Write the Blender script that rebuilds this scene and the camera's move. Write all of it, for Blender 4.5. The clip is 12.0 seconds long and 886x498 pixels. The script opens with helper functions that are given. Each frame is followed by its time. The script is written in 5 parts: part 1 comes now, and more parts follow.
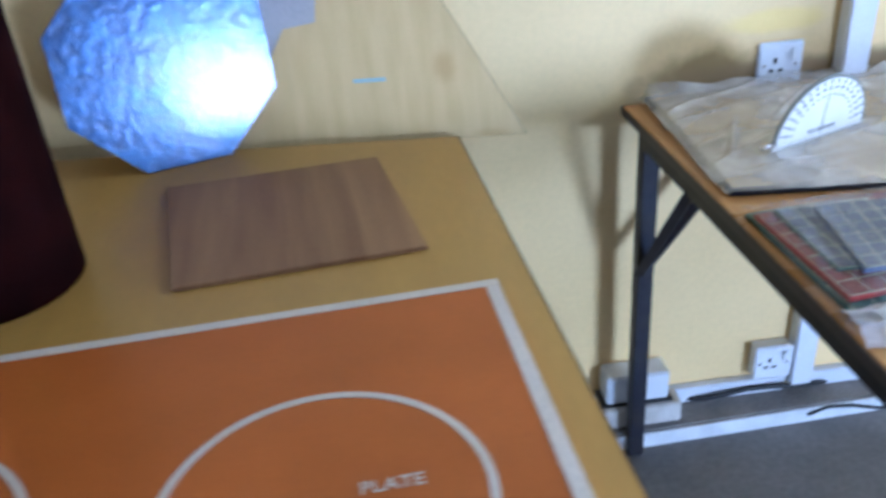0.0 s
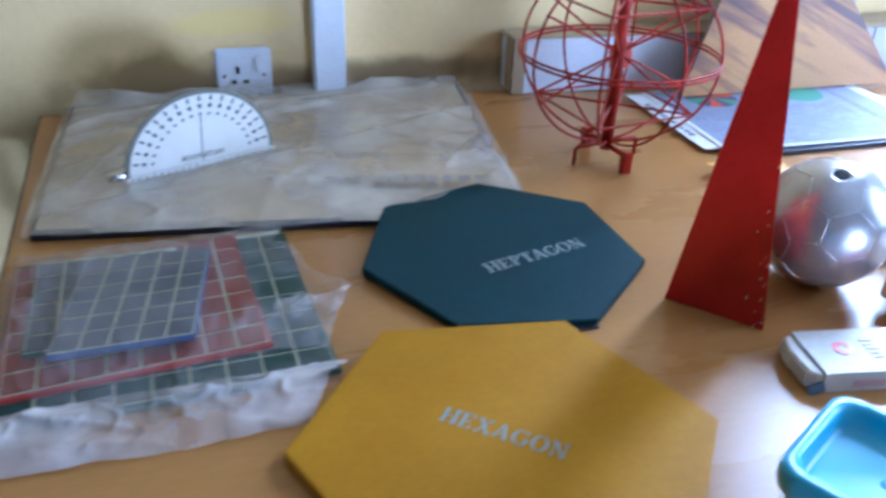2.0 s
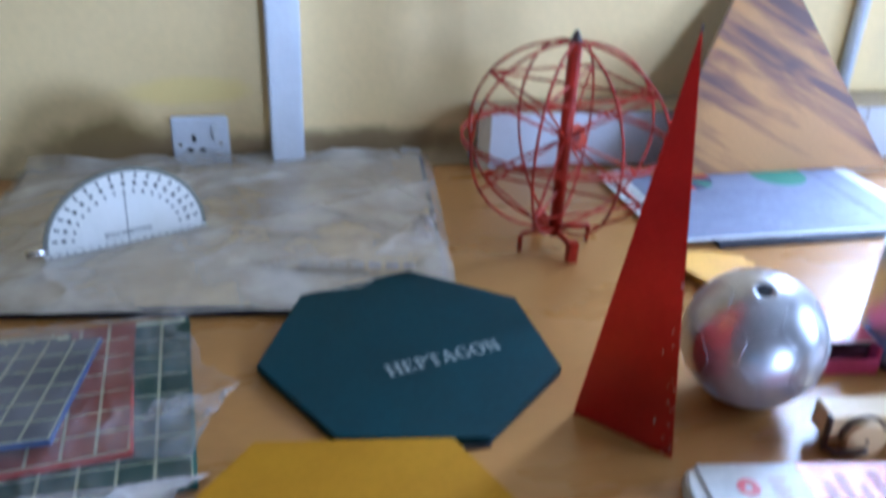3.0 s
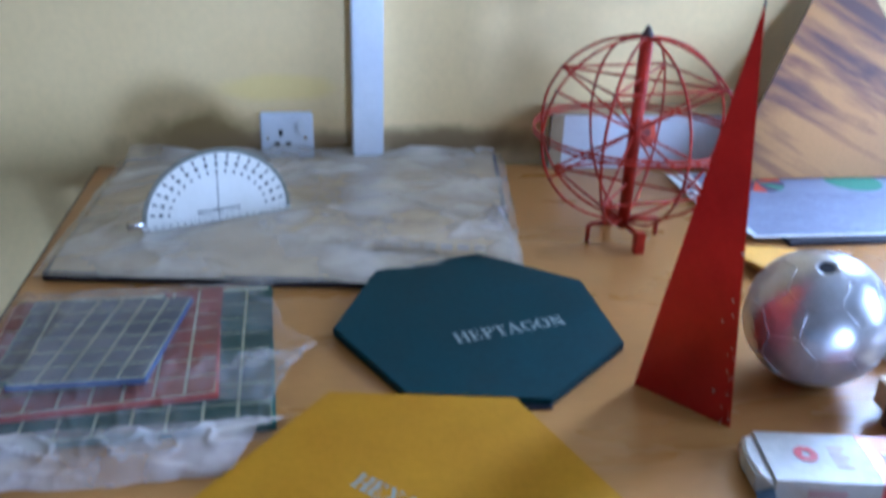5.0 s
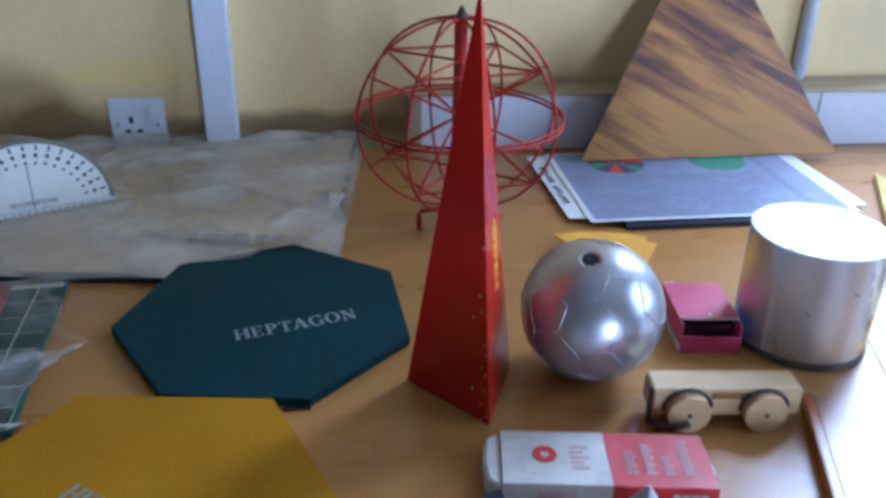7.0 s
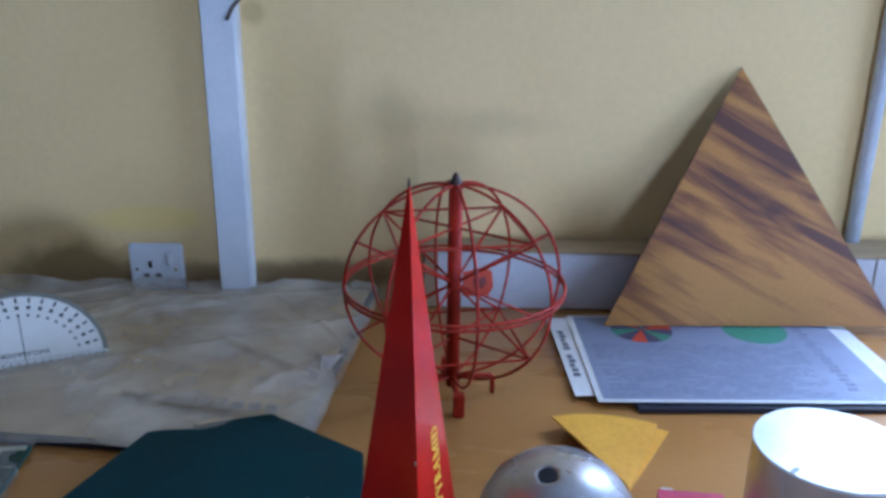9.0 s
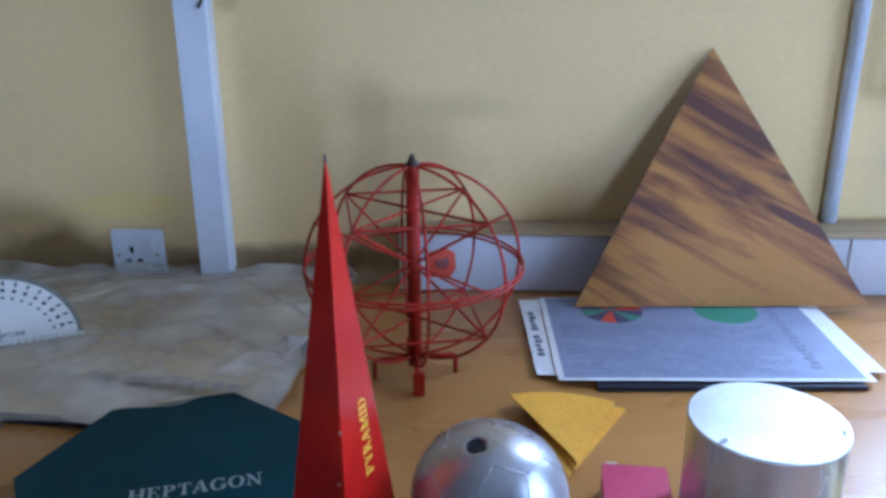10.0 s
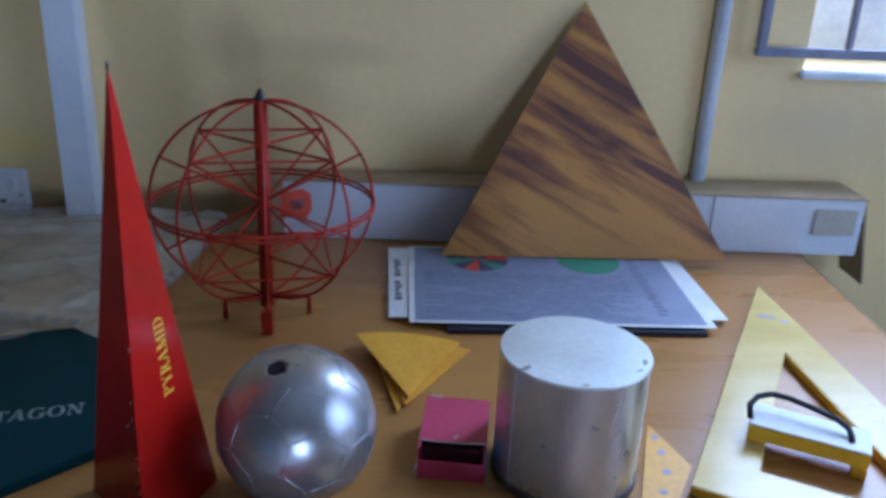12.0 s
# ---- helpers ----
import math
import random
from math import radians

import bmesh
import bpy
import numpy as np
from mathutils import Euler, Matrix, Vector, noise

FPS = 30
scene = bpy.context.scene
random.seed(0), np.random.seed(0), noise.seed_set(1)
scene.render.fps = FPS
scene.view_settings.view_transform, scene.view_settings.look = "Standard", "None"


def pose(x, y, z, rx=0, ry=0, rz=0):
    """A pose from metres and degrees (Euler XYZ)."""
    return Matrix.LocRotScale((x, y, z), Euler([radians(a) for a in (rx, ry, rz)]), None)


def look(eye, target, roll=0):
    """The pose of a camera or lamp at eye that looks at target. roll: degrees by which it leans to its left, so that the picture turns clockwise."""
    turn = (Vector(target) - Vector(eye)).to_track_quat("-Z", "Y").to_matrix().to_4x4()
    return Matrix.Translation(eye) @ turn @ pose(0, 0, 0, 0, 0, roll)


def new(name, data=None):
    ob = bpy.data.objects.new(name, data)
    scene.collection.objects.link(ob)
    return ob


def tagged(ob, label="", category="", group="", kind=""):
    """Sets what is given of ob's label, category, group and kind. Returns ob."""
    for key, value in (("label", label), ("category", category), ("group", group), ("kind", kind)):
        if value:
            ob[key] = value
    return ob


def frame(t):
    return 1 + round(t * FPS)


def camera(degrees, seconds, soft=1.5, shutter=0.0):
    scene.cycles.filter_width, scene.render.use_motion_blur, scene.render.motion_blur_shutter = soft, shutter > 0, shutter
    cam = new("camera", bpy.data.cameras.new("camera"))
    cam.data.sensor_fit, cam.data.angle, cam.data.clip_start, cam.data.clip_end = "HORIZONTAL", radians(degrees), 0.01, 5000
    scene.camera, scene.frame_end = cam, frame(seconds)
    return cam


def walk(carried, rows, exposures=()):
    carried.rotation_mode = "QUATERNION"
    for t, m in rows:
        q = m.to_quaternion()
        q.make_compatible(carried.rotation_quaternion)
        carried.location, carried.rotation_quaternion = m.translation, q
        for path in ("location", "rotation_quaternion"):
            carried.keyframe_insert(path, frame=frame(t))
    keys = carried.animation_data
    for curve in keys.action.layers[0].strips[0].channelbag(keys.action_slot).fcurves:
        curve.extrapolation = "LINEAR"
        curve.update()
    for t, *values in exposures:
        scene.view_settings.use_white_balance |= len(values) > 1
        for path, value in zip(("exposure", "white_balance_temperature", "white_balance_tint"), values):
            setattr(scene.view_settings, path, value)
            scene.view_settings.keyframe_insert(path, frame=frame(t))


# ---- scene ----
cam = camera(56.1, 12.0, soft=3.2, shutter=0.5)
PATH = [
    (0, (0.865, 0.878, 1.277), (0.984, 2.618, 0.298), -4.9),
    (0.5, (1.055, 0.888, 1.26), (1.2, 2.631, 0.291), -2.0),
    (1, (1.226, 0.874, 1.245), (1.478, 2.603, 0.271), -0.5),
    (1.5, (1.353, 0.932, 1.205), (1.77, 2.626, 0.228), 0.1),
    (2, (1.517, 1.007, 1.191), (2.046, 2.667, 0.208), 2.3),
    (2.5, (1.58, 1.03, 1.19), (2.089, 2.693, 0.202), 1.5),
    (3, (1.67, 1.036, 1.228), (2.095, 2.768, 0.323), 2.6),
    (3.2, (1.694, 1.024, 1.245), (1.995, 2.82, 0.419), 1.0),
    (4.8, (1.648, 0.987, 1.183), (1.939, 2.813, 0.421), 2.3),
    (5, (1.663, 0.974, 1.195), (1.919, 2.769, 0.351), 1.9),
    (5.5, (1.727, 0.958, 1.196), (1.95, 2.71, 0.258), 1.8),
    (6, (1.785, 0.938, 1.183), (2.099, 2.698, 0.286), 3.2),
    (6.5, (1.828, 0.94, 1.186), (2.194, 2.685, 0.28), 1.4),
    (7, (1.876, 0.977, 1.205), (2.145, 2.743, 0.307), 1.2),
    (7.5, (1.927, 1.032, 1.22), (2.065, 2.825, 0.345), -0.1),
    (7.7, (1.945, 1.058, 1.225), (2.086, 2.863, 0.376), 1.2),
    (9.3, (2.021, 1.042, 1.252), (2.013, 2.937, 0.613), 0.0),
    (9.5, (2.038, 1.032, 1.256), (1.994, 2.923, 0.604), -0.4),
    (10, (2.075, 1.033, 1.238), (2.071, 2.916, 0.566), -0.2),
    (10.5, (2.107, 1.029, 1.231), (2.115, 2.911, 0.554), -0.3),
    (11, (2.149, 1.033, 1.216), (2.254, 2.905, 0.52), 0.6),
    (11.5, (2.189, 1.028, 1.207), (2.376, 2.891, 0.505), 1.5),
    (12, (2.183, 1.017, 1.202), (2.315, 2.876, 0.477), 2.6),
]
EXPOSURES = [(t, e, k, 15) for t, e, k in ((0, 0.42, 4500), (0.5, 0.10, 4460), (1, -0.04, 4230), (1.5, -0.08, 4270), (2, -0.18, 4480), (3, -0.42, 4580), (4.8, -0.42, 4400), (5, -0.38, 4400), (5.5, -0.24, 4520), (6, -0.42, 4650), (6.5, -0.70, 4620), (7, -0.98, 4620), (7.5, -1.32, 4620), (9.5, -1.18, 4560), (10.5, -1.21, 4560), (11.5, -1.66, 4580), (12, -1.92, 4590))]
walk(cam, [(t, look(eye, target, roll)) for t, eye, target, roll in PATH], EXPOSURES)

# ---------------------------------------------------------------- light
WALL_Y, TOP, TOP_1 = 2.277, 0.75, 0.782
world = bpy.data.worlds.new("sky")
scene.world = world
world.use_nodes = True
sky = world.node_tree.nodes.new("ShaderNodeTexSky")
sky.sky_type, sky.sun_disc = "NISHITA", False
sky.sun_elevation, sky.sun_rotation = radians(40), radians(60)
backg = world.node_tree.nodes["Background"]
world.node_tree.links.new(sky.outputs[0], backg.inputs[0])
backg.inputs[1].default_value = 0.12


def window_light(name, x, y, z, sx, sz, toward, watts, colour):
    lamp = bpy.data.lights.new(name, "AREA")
    lamp.shape, lamp.size, lamp.size_y, lamp.energy, lamp.color = "RECTANGLE", sx, sz, watts, colour
    ob = new(name, lamp)
    ob.matrix_world = look((x, y, z), (x + toward[0], y + toward[1], z + toward[2]))
    return ob


window_light("daylight_back", 3.18, 2.52, 1.54, 0.50, 1.10, (-0.6, -1, -0.3), 150.0, (0.85, 0.93, 1.0))
window_light("daylight_east", 4.12, 1.15, 1.65, 1.3, 1.3, (-1, 0.35, -0.1), 58.0, (0.85, 0.93, 1.0))
window_light("daylight_front", 2.9, -2.12, 0.70, 0.66, 0.70, (-0.38, 1, -0.08), 108.0, (0.85, 0.93, 1.0))


# ---------------------------------------------------------------- materials
def mat(name, a, b=None, rough=0.5, metal=0.0, scale=6.0, stretch=(1, 1, 1), turn=(0, 0, 0), lo=0.35, hi=0.65, fine=160.0,
        grain=0.08, bump=0.05, coat=0.0, warp=0.0, spec=0.5, piece=0.0):
    """Two colours mixed by a broad noise, a fine grain over it, uneven gloss and a little relief."""
    m = bpy.data.materials.new(name)
    m.use_nodes = True
    nt = m.node_tree
    n, ln = nt.nodes, nt.links
    p = n["Principled BSDF"]
    tc = n.new("ShaderNodeTexCoord")
    mp = n.new("ShaderNodeMapping")
    mp.inputs["Scale"].default_value = stretch
    spin = n.new("ShaderNodeMapping")
    spin.inputs["Rotation"].default_value = [radians(v) for v in turn]
    ln.new(tc.outputs["Object"], spin.inputs["Vector"])
    ln.new(spin.outputs[0], mp.inputs["Vector"])
    big = n.new("ShaderNodeTexNoise")
    big.inputs["Scale"].default_value, big.inputs["Detail"].default_value, big.inputs["Distortion"].default_value = scale, 5, warp
    ln.new(mp.outputs[0], big.inputs["Vector"])
    ramp = n.new("ShaderNodeValToRGB")
    ramp.color_ramp.elements[0].position, ramp.color_ramp.elements[1].position = lo, hi
    b = b or tuple(c * 0.85 for c in a)
    ramp.color_ramp.elements[0].color, ramp.color_ramp.elements[1].color = (*b, 1), (*a, 1)
    ln.new(big.outputs["Fac"], ramp.inputs[0])
    small = n.new("ShaderNodeTexNoise")
    small.inputs["Scale"].default_value, small.inputs["Detail"].default_value = fine, 3
    ln.new(mp.outputs[0], small.inputs["Vector"])
    mr = n.new("ShaderNodeMapRange")
    mr.inputs["From Min"].default_value, mr.inputs["From Max"].default_value = 0.3, 0.7
    mr.inputs["To Min"].default_value, mr.inputs["To Max"].default_value = 1 - grain, 1 + grain
    ln.new(small.outputs["Fac"], mr.inputs["Value"])
    mul = n.new("ShaderNodeVectorMath")
    mul.operation = "SCALE"
    ln.new(ramp.outputs[0], mul.inputs[0])
    ln.new(mr.outputs[0], mul.inputs["Scale"])
    out = mul.outputs[0]
    if piece:
        info = n.new("ShaderNodeObjectInfo")
        pr = n.new("ShaderNodeMapRange")
        pr.inputs["To Min"].default_value, pr.inputs["To Max"].default_value = 1 - piece, 1 + piece
        ln.new(info.outputs["Random"], pr.inputs["Value"])
        mul2 = n.new("ShaderNodeVectorMath")
        mul2.operation = "SCALE"
        ln.new(out, mul2.inputs[0])
        ln.new(pr.outputs[0], mul2.inputs["Scale"])
        out = mul2.outputs[0]
    ln.new(out, p.inputs["Base Color"])
    rr = n.new("ShaderNodeMapRange")
    rr.inputs["To Min"].default_value, rr.inputs["To Max"].default_value = max(0.02, rough - 0.1), min(1, rough + 0.1)
    ln.new(big.outputs["Fac"], rr.inputs["Value"])
    ln.new(rr.outputs[0], p.inputs["Roughness"])
    p.inputs["Metallic"].default_value = metal
    p.inputs["Specular IOR Level"].default_value = spec
    p.inputs["Coat Weight"].default_value, p.inputs["Coat Roughness"].default_value = coat, 0.15
    if bump:
        bp = n.new("ShaderNodeBump")
        bp.inputs["Strength"].default_value, bp.inputs["Distance"].default_value = bump, 0.002
        ln.new(small.outputs["Fac"], bp.inputs["Height"])
        ln.new(bp.outputs[0], p.inputs["Normal"])
    return m


def soft_mark(m, centre, radii, colour, amount, soft=0.6, rough_scale=18.0):
    """A mark with a ragged soft outline laid over a material's colour, in metres of the place."""
    nt = m.node_tree
    n, ln = nt.nodes, nt.links
    p = n["Principled BSDF"]
    src = p.inputs["Base Color"].links[0].from_socket
    tc = n.new("ShaderNodeTexCoord")
    sub = n.new("ShaderNodeVectorMath")
    sub.operation = "SUBTRACT"
    sub.inputs[1].default_value = centre
    ln.new(tc.outputs["Object"], sub.inputs[0])
    div = n.new("ShaderNodeVectorMath")
    div.operation = "DIVIDE"
    div.inputs[1].default_value = radii
    ln.new(sub.outputs[0], div.inputs[0])
    le = n.new("ShaderNodeVectorMath")
    le.operation = "LENGTH"
    ln.new(div.outputs[0], le.inputs[0])
    ns = n.new("ShaderNodeTexNoise")
    ns.inputs["Scale"].default_value, ns.inputs["Detail"].default_value = rough_scale, 4
    ln.new(tc.outputs["Object"], ns.inputs["Vector"])
    ad = n.new("ShaderNodeMath")
    ad.operation = "MULTIPLY_ADD"
    ad.inputs[1].default_value, ad.inputs[2].default_value = 0.8, -0.4
    ln.new(ns.outputs["Fac"], ad.inputs[0])
    sm = n.new("ShaderNodeMath")
    ln.new(le.outputs["Value"], sm.inputs[0])
    ln.new(ad.outputs[0], sm.inputs[1])
    mr = n.new("ShaderNodeMapRange")
    mr.interpolation_type = "SMOOTHSTEP"
    mr.inputs["From Min"].default_value, mr.inputs["From Max"].default_value = 1.0 - soft, 1.0 + soft * 0.4
    mr.inputs["To Min"].default_value, mr.inputs["To Max"].default_value = amount, 0.0
    ln.new(sm.outputs[0], mr.inputs["Value"])
    mx = n.new("ShaderNodeMix")
    mx.data_type = "RGBA"
    ln.new(mr.outputs[0], mx.inputs["Factor"])
    ln.new(src, mx.inputs["A"])
    mx.inputs["B"].default_value = (*colour, 1)
    ln.new(mx.outputs["Result"], p.inputs["Base Color"])


def film(name, tint, clear_lo, clear_hi, rough=0.25, scale=14.0):
    """Cloudy crumpled plastic film: part see-through, part milky, with a sheen."""
    m = bpy.data.materials.new(name)
    m.use_nodes = True
    n, ln = m.node_tree.nodes, m.node_tree.links
    p = n["Principled BSDF"]
    p.inputs["Base Color"].default_value = (*tint, 1)
    p.inputs["Roughness"].default_value = rough
    p.inputs["Coat Weight"].default_value, p.inputs["Coat Roughness"].default_value = 0.4, 0.2
    tc = n.new("ShaderNodeTexCoord")
    ns = n.new("ShaderNodeTexNoise")
    ns.inputs["Scale"].default_value, ns.inputs["Detail"].default_value = scale, 6
    ln.new(tc.outputs["Object"], ns.inputs["Vector"])
    mr = n.new("ShaderNodeMapRange")
    mr.inputs["From Min"].default_value, mr.inputs["From Max"].default_value = 0.35, 0.65
    mr.inputs["To Min"].default_value, mr.inputs["To Max"].default_value = clear_lo, clear_hi
    ln.new(ns.outputs["Fac"], mr.inputs["Value"])
    ln.new(mr.outputs[0], p.inputs["Alpha"])
    fine = n.new("ShaderNodeTexNoise")
    fine.inputs["Scale"].default_value, fine.inputs["Detail"].default_value = 38, 3
    ln.new(tc.outputs["Object"], fine.inputs["Vector"])
    bp = n.new("ShaderNodeBump")
    bp.inputs["Strength"].default_value, bp.inputs["Distance"].default_value = 0.35, 0.003
    ln.new(fine.outputs["Fac"], bp.inputs["Height"])
    ln.new(bp.outputs[0], p.inputs["Normal"])
    return m


M_WALL = mat("wall_cream", (0.84, 0.635, 0.30), (0.78, 0.58, 0.26), rough=0.55, scale=2.5, fine=90, grain=0.03, bump=0.12)
# Brown patch left of the socket, then a brown band above the table top.
soft_mark(M_WALL, (1.462, WALL_Y, 0.782), (0.105, 0.3, 0.052), (0.25, 0.165, 0.05), 0.85, soft=0.5)
soft_mark(M_WALL, (1.66, WALL_Y, 0.775), (0.34, 0.3, 0.028), (0.30, 0.20, 0.09), 0.8, rough_scale=30)
soft_mark(M_WALL, (1.585, WALL_Y, 0.868), (0.095, 0.3, 0.024), (0.86, 0.65, 0.19), 0.6, soft=0.5)
soft_mark(M_WALL, (1.95, WALL_Y, 1.035), (0.05, 0.3, 0.05), (0.52, 0.40, 0.19), 0.45, soft=0.9)
soft_mark(M_WALL, (2.09, WALL_Y, 1.020), (0.11, 0.3, 0.025), (0.55, 0.42, 0.20), 0.45, soft=0.9)
soft_mark(M_WALL, (2.00, WALL_Y, 0.95), (0.13, 0.3, 0.06), (0.50, 0.38, 0.18), 0.45, soft=0.9)
soft_mark(M_WALL, (1.97, WALL_Y, 0.86), (0.10, 0.3, 0.08), (0.50, 0.38, 0.18), 0.5, soft=0.9)
soft_mark(M_WALL, (2.86, WALL_Y, 0.93), (0.16, 0.3, 0.09), (0.56, 0.46, 0.30), 0.5, soft=0.9)
soft_mark(M_WALL, (1.76, WALL_Y, 1.175), (0.02, 0.3, 0.02), (0.45, 0.32, 0.12), 0.6)
# Darker brown band above the table top, right of the trunking.
soft_mark(M_WALL, (1.86, WALL_Y, 0.778), (0.19, 0.3, 0.030), (0.20, 0.13, 0.05), 0.8, rough_scale=26)
# Unseen walls and ceiling: colours lowered to cut bounced light and deepen shadows.
M_DIMWALL = mat("dimmed_cream", (0.32, 0.265, 0.17), (0.28, 0.225, 0.14), rough=0.7, scale=2.5, bump=0.1)
M_CEIL = mat("ceiling_dimmed", (0.40, 0.385, 0.35), rough=0.8, bump=0.1)
M_FLOOR = mat("floor_grey", (0.20, 0.19, 0.18), (0.13, 0.125, 0.12), rough=0.55, scale=5, fine=70, grain=0.15, bump=0.15)
M_LEDGE = mat("ledge_cement", (0.26, 0.24, 0.22), (0.16, 0.15, 0.14), rough=0.8, scale=9, grain=0.15, bump=0.3)
M_WHITE = mat("white_plastic", (0.78, 0.80, 0.84), (0.66, 0.69, 0.74), rough=0.35, scale=7, grain=0.03, bump=0.02)
M_WHITEP = mat("white_paint", (0.80, 0.82, 0.84), (0.60, 0.62, 0.64), rough=0.5, scale=12, grain=0.06)
M_BLACK = mat("black_socket_hole", (0.012, 0.012, 0.012), rough=0.6, bump=0)
M_TOP = mat("table_laminate", (0.40, 0.198, 0.050), (0.34, 0.162, 0.040), rough=0.29, scale=3, stretch=(1, 4, 4), lo=0.25, hi=0.75, fine=50, grain=0.05, bump=0.012, warp=0.3, coat=0.14, spec=0.38)
M_TOP1 = mat("table_laminate_ochre", (0.43, 0.250, 0.050), (0.36, 0.20, 0.038), rough=0.36, scale=3, stretch=(4, 1, 4), lo=0.25, hi=0.75, fine=50, grain=0.04, bump=0.015, warp=0.3, coat=0.15)
M_IRON = mat("blue_black_iron", (0.010, 0.012, 0.024), (0.030, 0.026, 0.026), rough=0.45, spec=0.28, scale=20, grain=0.2, bump=0.1, hi=0.75)
M_EDGE = mat("dark_edge_band", (0.05, 0.04, 0.035), rough=0.5, scale=30)
M_GREYP = mat("grey_purple_paint", (0.30, 0.30, 0.40), (0.20, 0.20, 0.28), rough=0.4, scale=18)
M_PIPE = mat("grey_white_pipe", (0.62, 0.66, 0.74), (0.50, 0.54, 0.62), rough=0.4, scale=10)
M_CARD = mat("white_carton", (0.72, 0.74, 0.80), (0.62, 0.64, 0.70), rough=0.6, scale=6, grain=0.04)
M_BROWNCARD = mat("brown_carton", (0.42, 0.33, 0.20), (0.34, 0.26, 0.15), rough=0.75, scale=14, stretch=(1, 6, 1), grain=0.08)
M_TAPE = mat("parcel_tape", (0.50, 0.47, 0.40), rough=0.3)
M_TEAL = mat("teal_paint", (0.007, 0.041, 0.052), (0.0055, 0.033, 0.042), rough=0.55, scale=14, grain=0.08, bump=0.05, spec=0.12)
M_NAVY = mat("navy_board", (0.012, 0.016, 0.035), rough=0.4, scale=20)
M_YELLOW = mat("yellow_paint", (0.42, 0.205, 0.0015), (0.36, 0.165, 0.001), rough=0.55, scale=9, grain=0.05, bump=0.04, spec=0.12)
M_YEDGE = mat("bright_yellow_edge", (0.74, 0.44, 0.008), rough=0.5, spec=0.25)
M_LETTER = mat("pale_letter_paint", (0.30, 0.35, 0.35), rough=0.5, bump=0)
M_DARKTXT = mat("dark_print", (0.05, 0.05, 0.05), rough=0.6, bump=0)
M_SCALEINK = mat("grey_black_scale_ink", (0.05, 0.05, 0.05), rough=0.6, bump=0)
M_GREYTXT = mat("faint_print", (0.34, 0.31, 0.28), rough=0.6, bump=0)
M_RED = mat("red_enamel", (0.42, 0.009, 0.0045), (0.34, 0.007, 0.004), rough=0.22, scale=16, grain=0.06, bump=0.09, coat=0.08, spec=0.30)
M_CHIP = mat("chipped_bare_patch", (0.62, 0.45, 0.36), rough=0.7)
M_WIRE = mat("red_orange_wire_paint", (0.42, 0.024, 0.008), (0.24, 0.014, 0.006), rough=0.42, scale=40, grain=0.12, spec=0.25)
M_WELD = mat("dark_red_weld_bead", (0.22, 0.022, 0.012), (0.12, 0.014, 0.010), rough=0.4, scale=60)
M_TIPDARK = mat("dark_worn_tip", (0.05, 0.025, 0.02), rough=0.4)
M_GOLDTXT = mat("yellow_letter_paint", (0.85, 0.55, 0.03), rough=0.4, bump=0)
M_SILVER = mat("silver_paint", (0.50, 0.50, 0.53), (0.43, 0.43, 0.46), rough=0.30, metal=0.8, scale=10, grain=0.05, bump=0.02)
M_ALU = mat("aluminium_sheet", (0.62, 0.63, 0.66), (0.48, 0.50, 0.55), rough=0.30, metal=0.8, scale=7, stretch=(3, 3, 1), grain=0.05, bump=0.04)
M_ALUTOP = mat("dull_aluminium_lid", (0.72, 0.76, 0.78), (0.62, 0.66, 0.68), rough=0.42, metal=0.6, scale=14, grain=0.05, bump=0.04)
M_STEEL = mat("brushed_cone_steel", (0.62, 0.63, 0.67), (0.50, 0.51, 0.55), rough=0.36, metal=0.75, scale=6, stretch=(6, 6, 1), grain=0.06)
M_DKRIM = mat("dark_foot_rim", (0.13, 0.12, 0.125), (0.07, 0.065, 0.07), rough=0.55, scale=40)
M_FLEX = mat("grey_brown_flex", (0.13, 0.10, 0.09), rough=0.5)
M_HOLE = mat("dark_hole", (0.004, 0.004, 0.008), rough=0.9, bump=0)
M_PINK = mat("pink_card", (0.56, 0.055, 0.15), (0.47, 0.045, 0.12), rough=0.4, scale=16)
M_PINKSHADE = mat("shaded_pink_fill", (0.07, 0.012, 0.03), rough=0.7)
M_BLUEL = mat("blue_print", (0.05, 0.30, 0.60), rough=0.4)
M_PALEBLUE = mat("pale_blue_print", (0.40, 0.58, 0.62), rough=0.5)
M_SKY = mat("sky_blue_plastic", (0.11, 0.46, 0.68), (0.09, 0.42, 0.63), rough=0.30, scale=9, grain=0.02, bump=0.01, coat=0.2)
M_FROST = mat("frosted_tub_plastic", (0.46, 0.43, 0.45), (0.26, 0.23, 0.26), rough=0.35, scale=26, grain=0.06)
M_REDBOX = mat("red_print_card", (0.50, 0.022, 0.026), (0.42, 0.018, 0.022), rough=0.4, scale=20)
M_OFFW = mat("off_white_card", (0.62, 0.59, 0.54), (0.46, 0.43, 0.38), rough=0.5, scale=22, grain=0.06)
M_PINKTXT = mat("faded_pink_print", (0.60, 0.38, 0.36), rough=0.6, bump=0)
M_BLUEGREY = mat("blue_grey_flap", (0.10, 0.16, 0.24), rough=0.6)
M_PINE = mat("pale_plywood", (0.62, 0.44, 0.22), (0.52, 0.35, 0.16), rough=0.55, scale=12, stretch=(1, 8, 8), grain=0.08)
M_DKBROWN = mat("dark_brown_rubber", (0.05, 0.022, 0.012), rough=0.5)
M_VARN = mat("varnished_brown_wood", (0.36, 0.17, 0.06), (0.28, 0.12, 0.04), rough=0.22, scale=8, stretch=(6, 1, 1), coat=0.5)
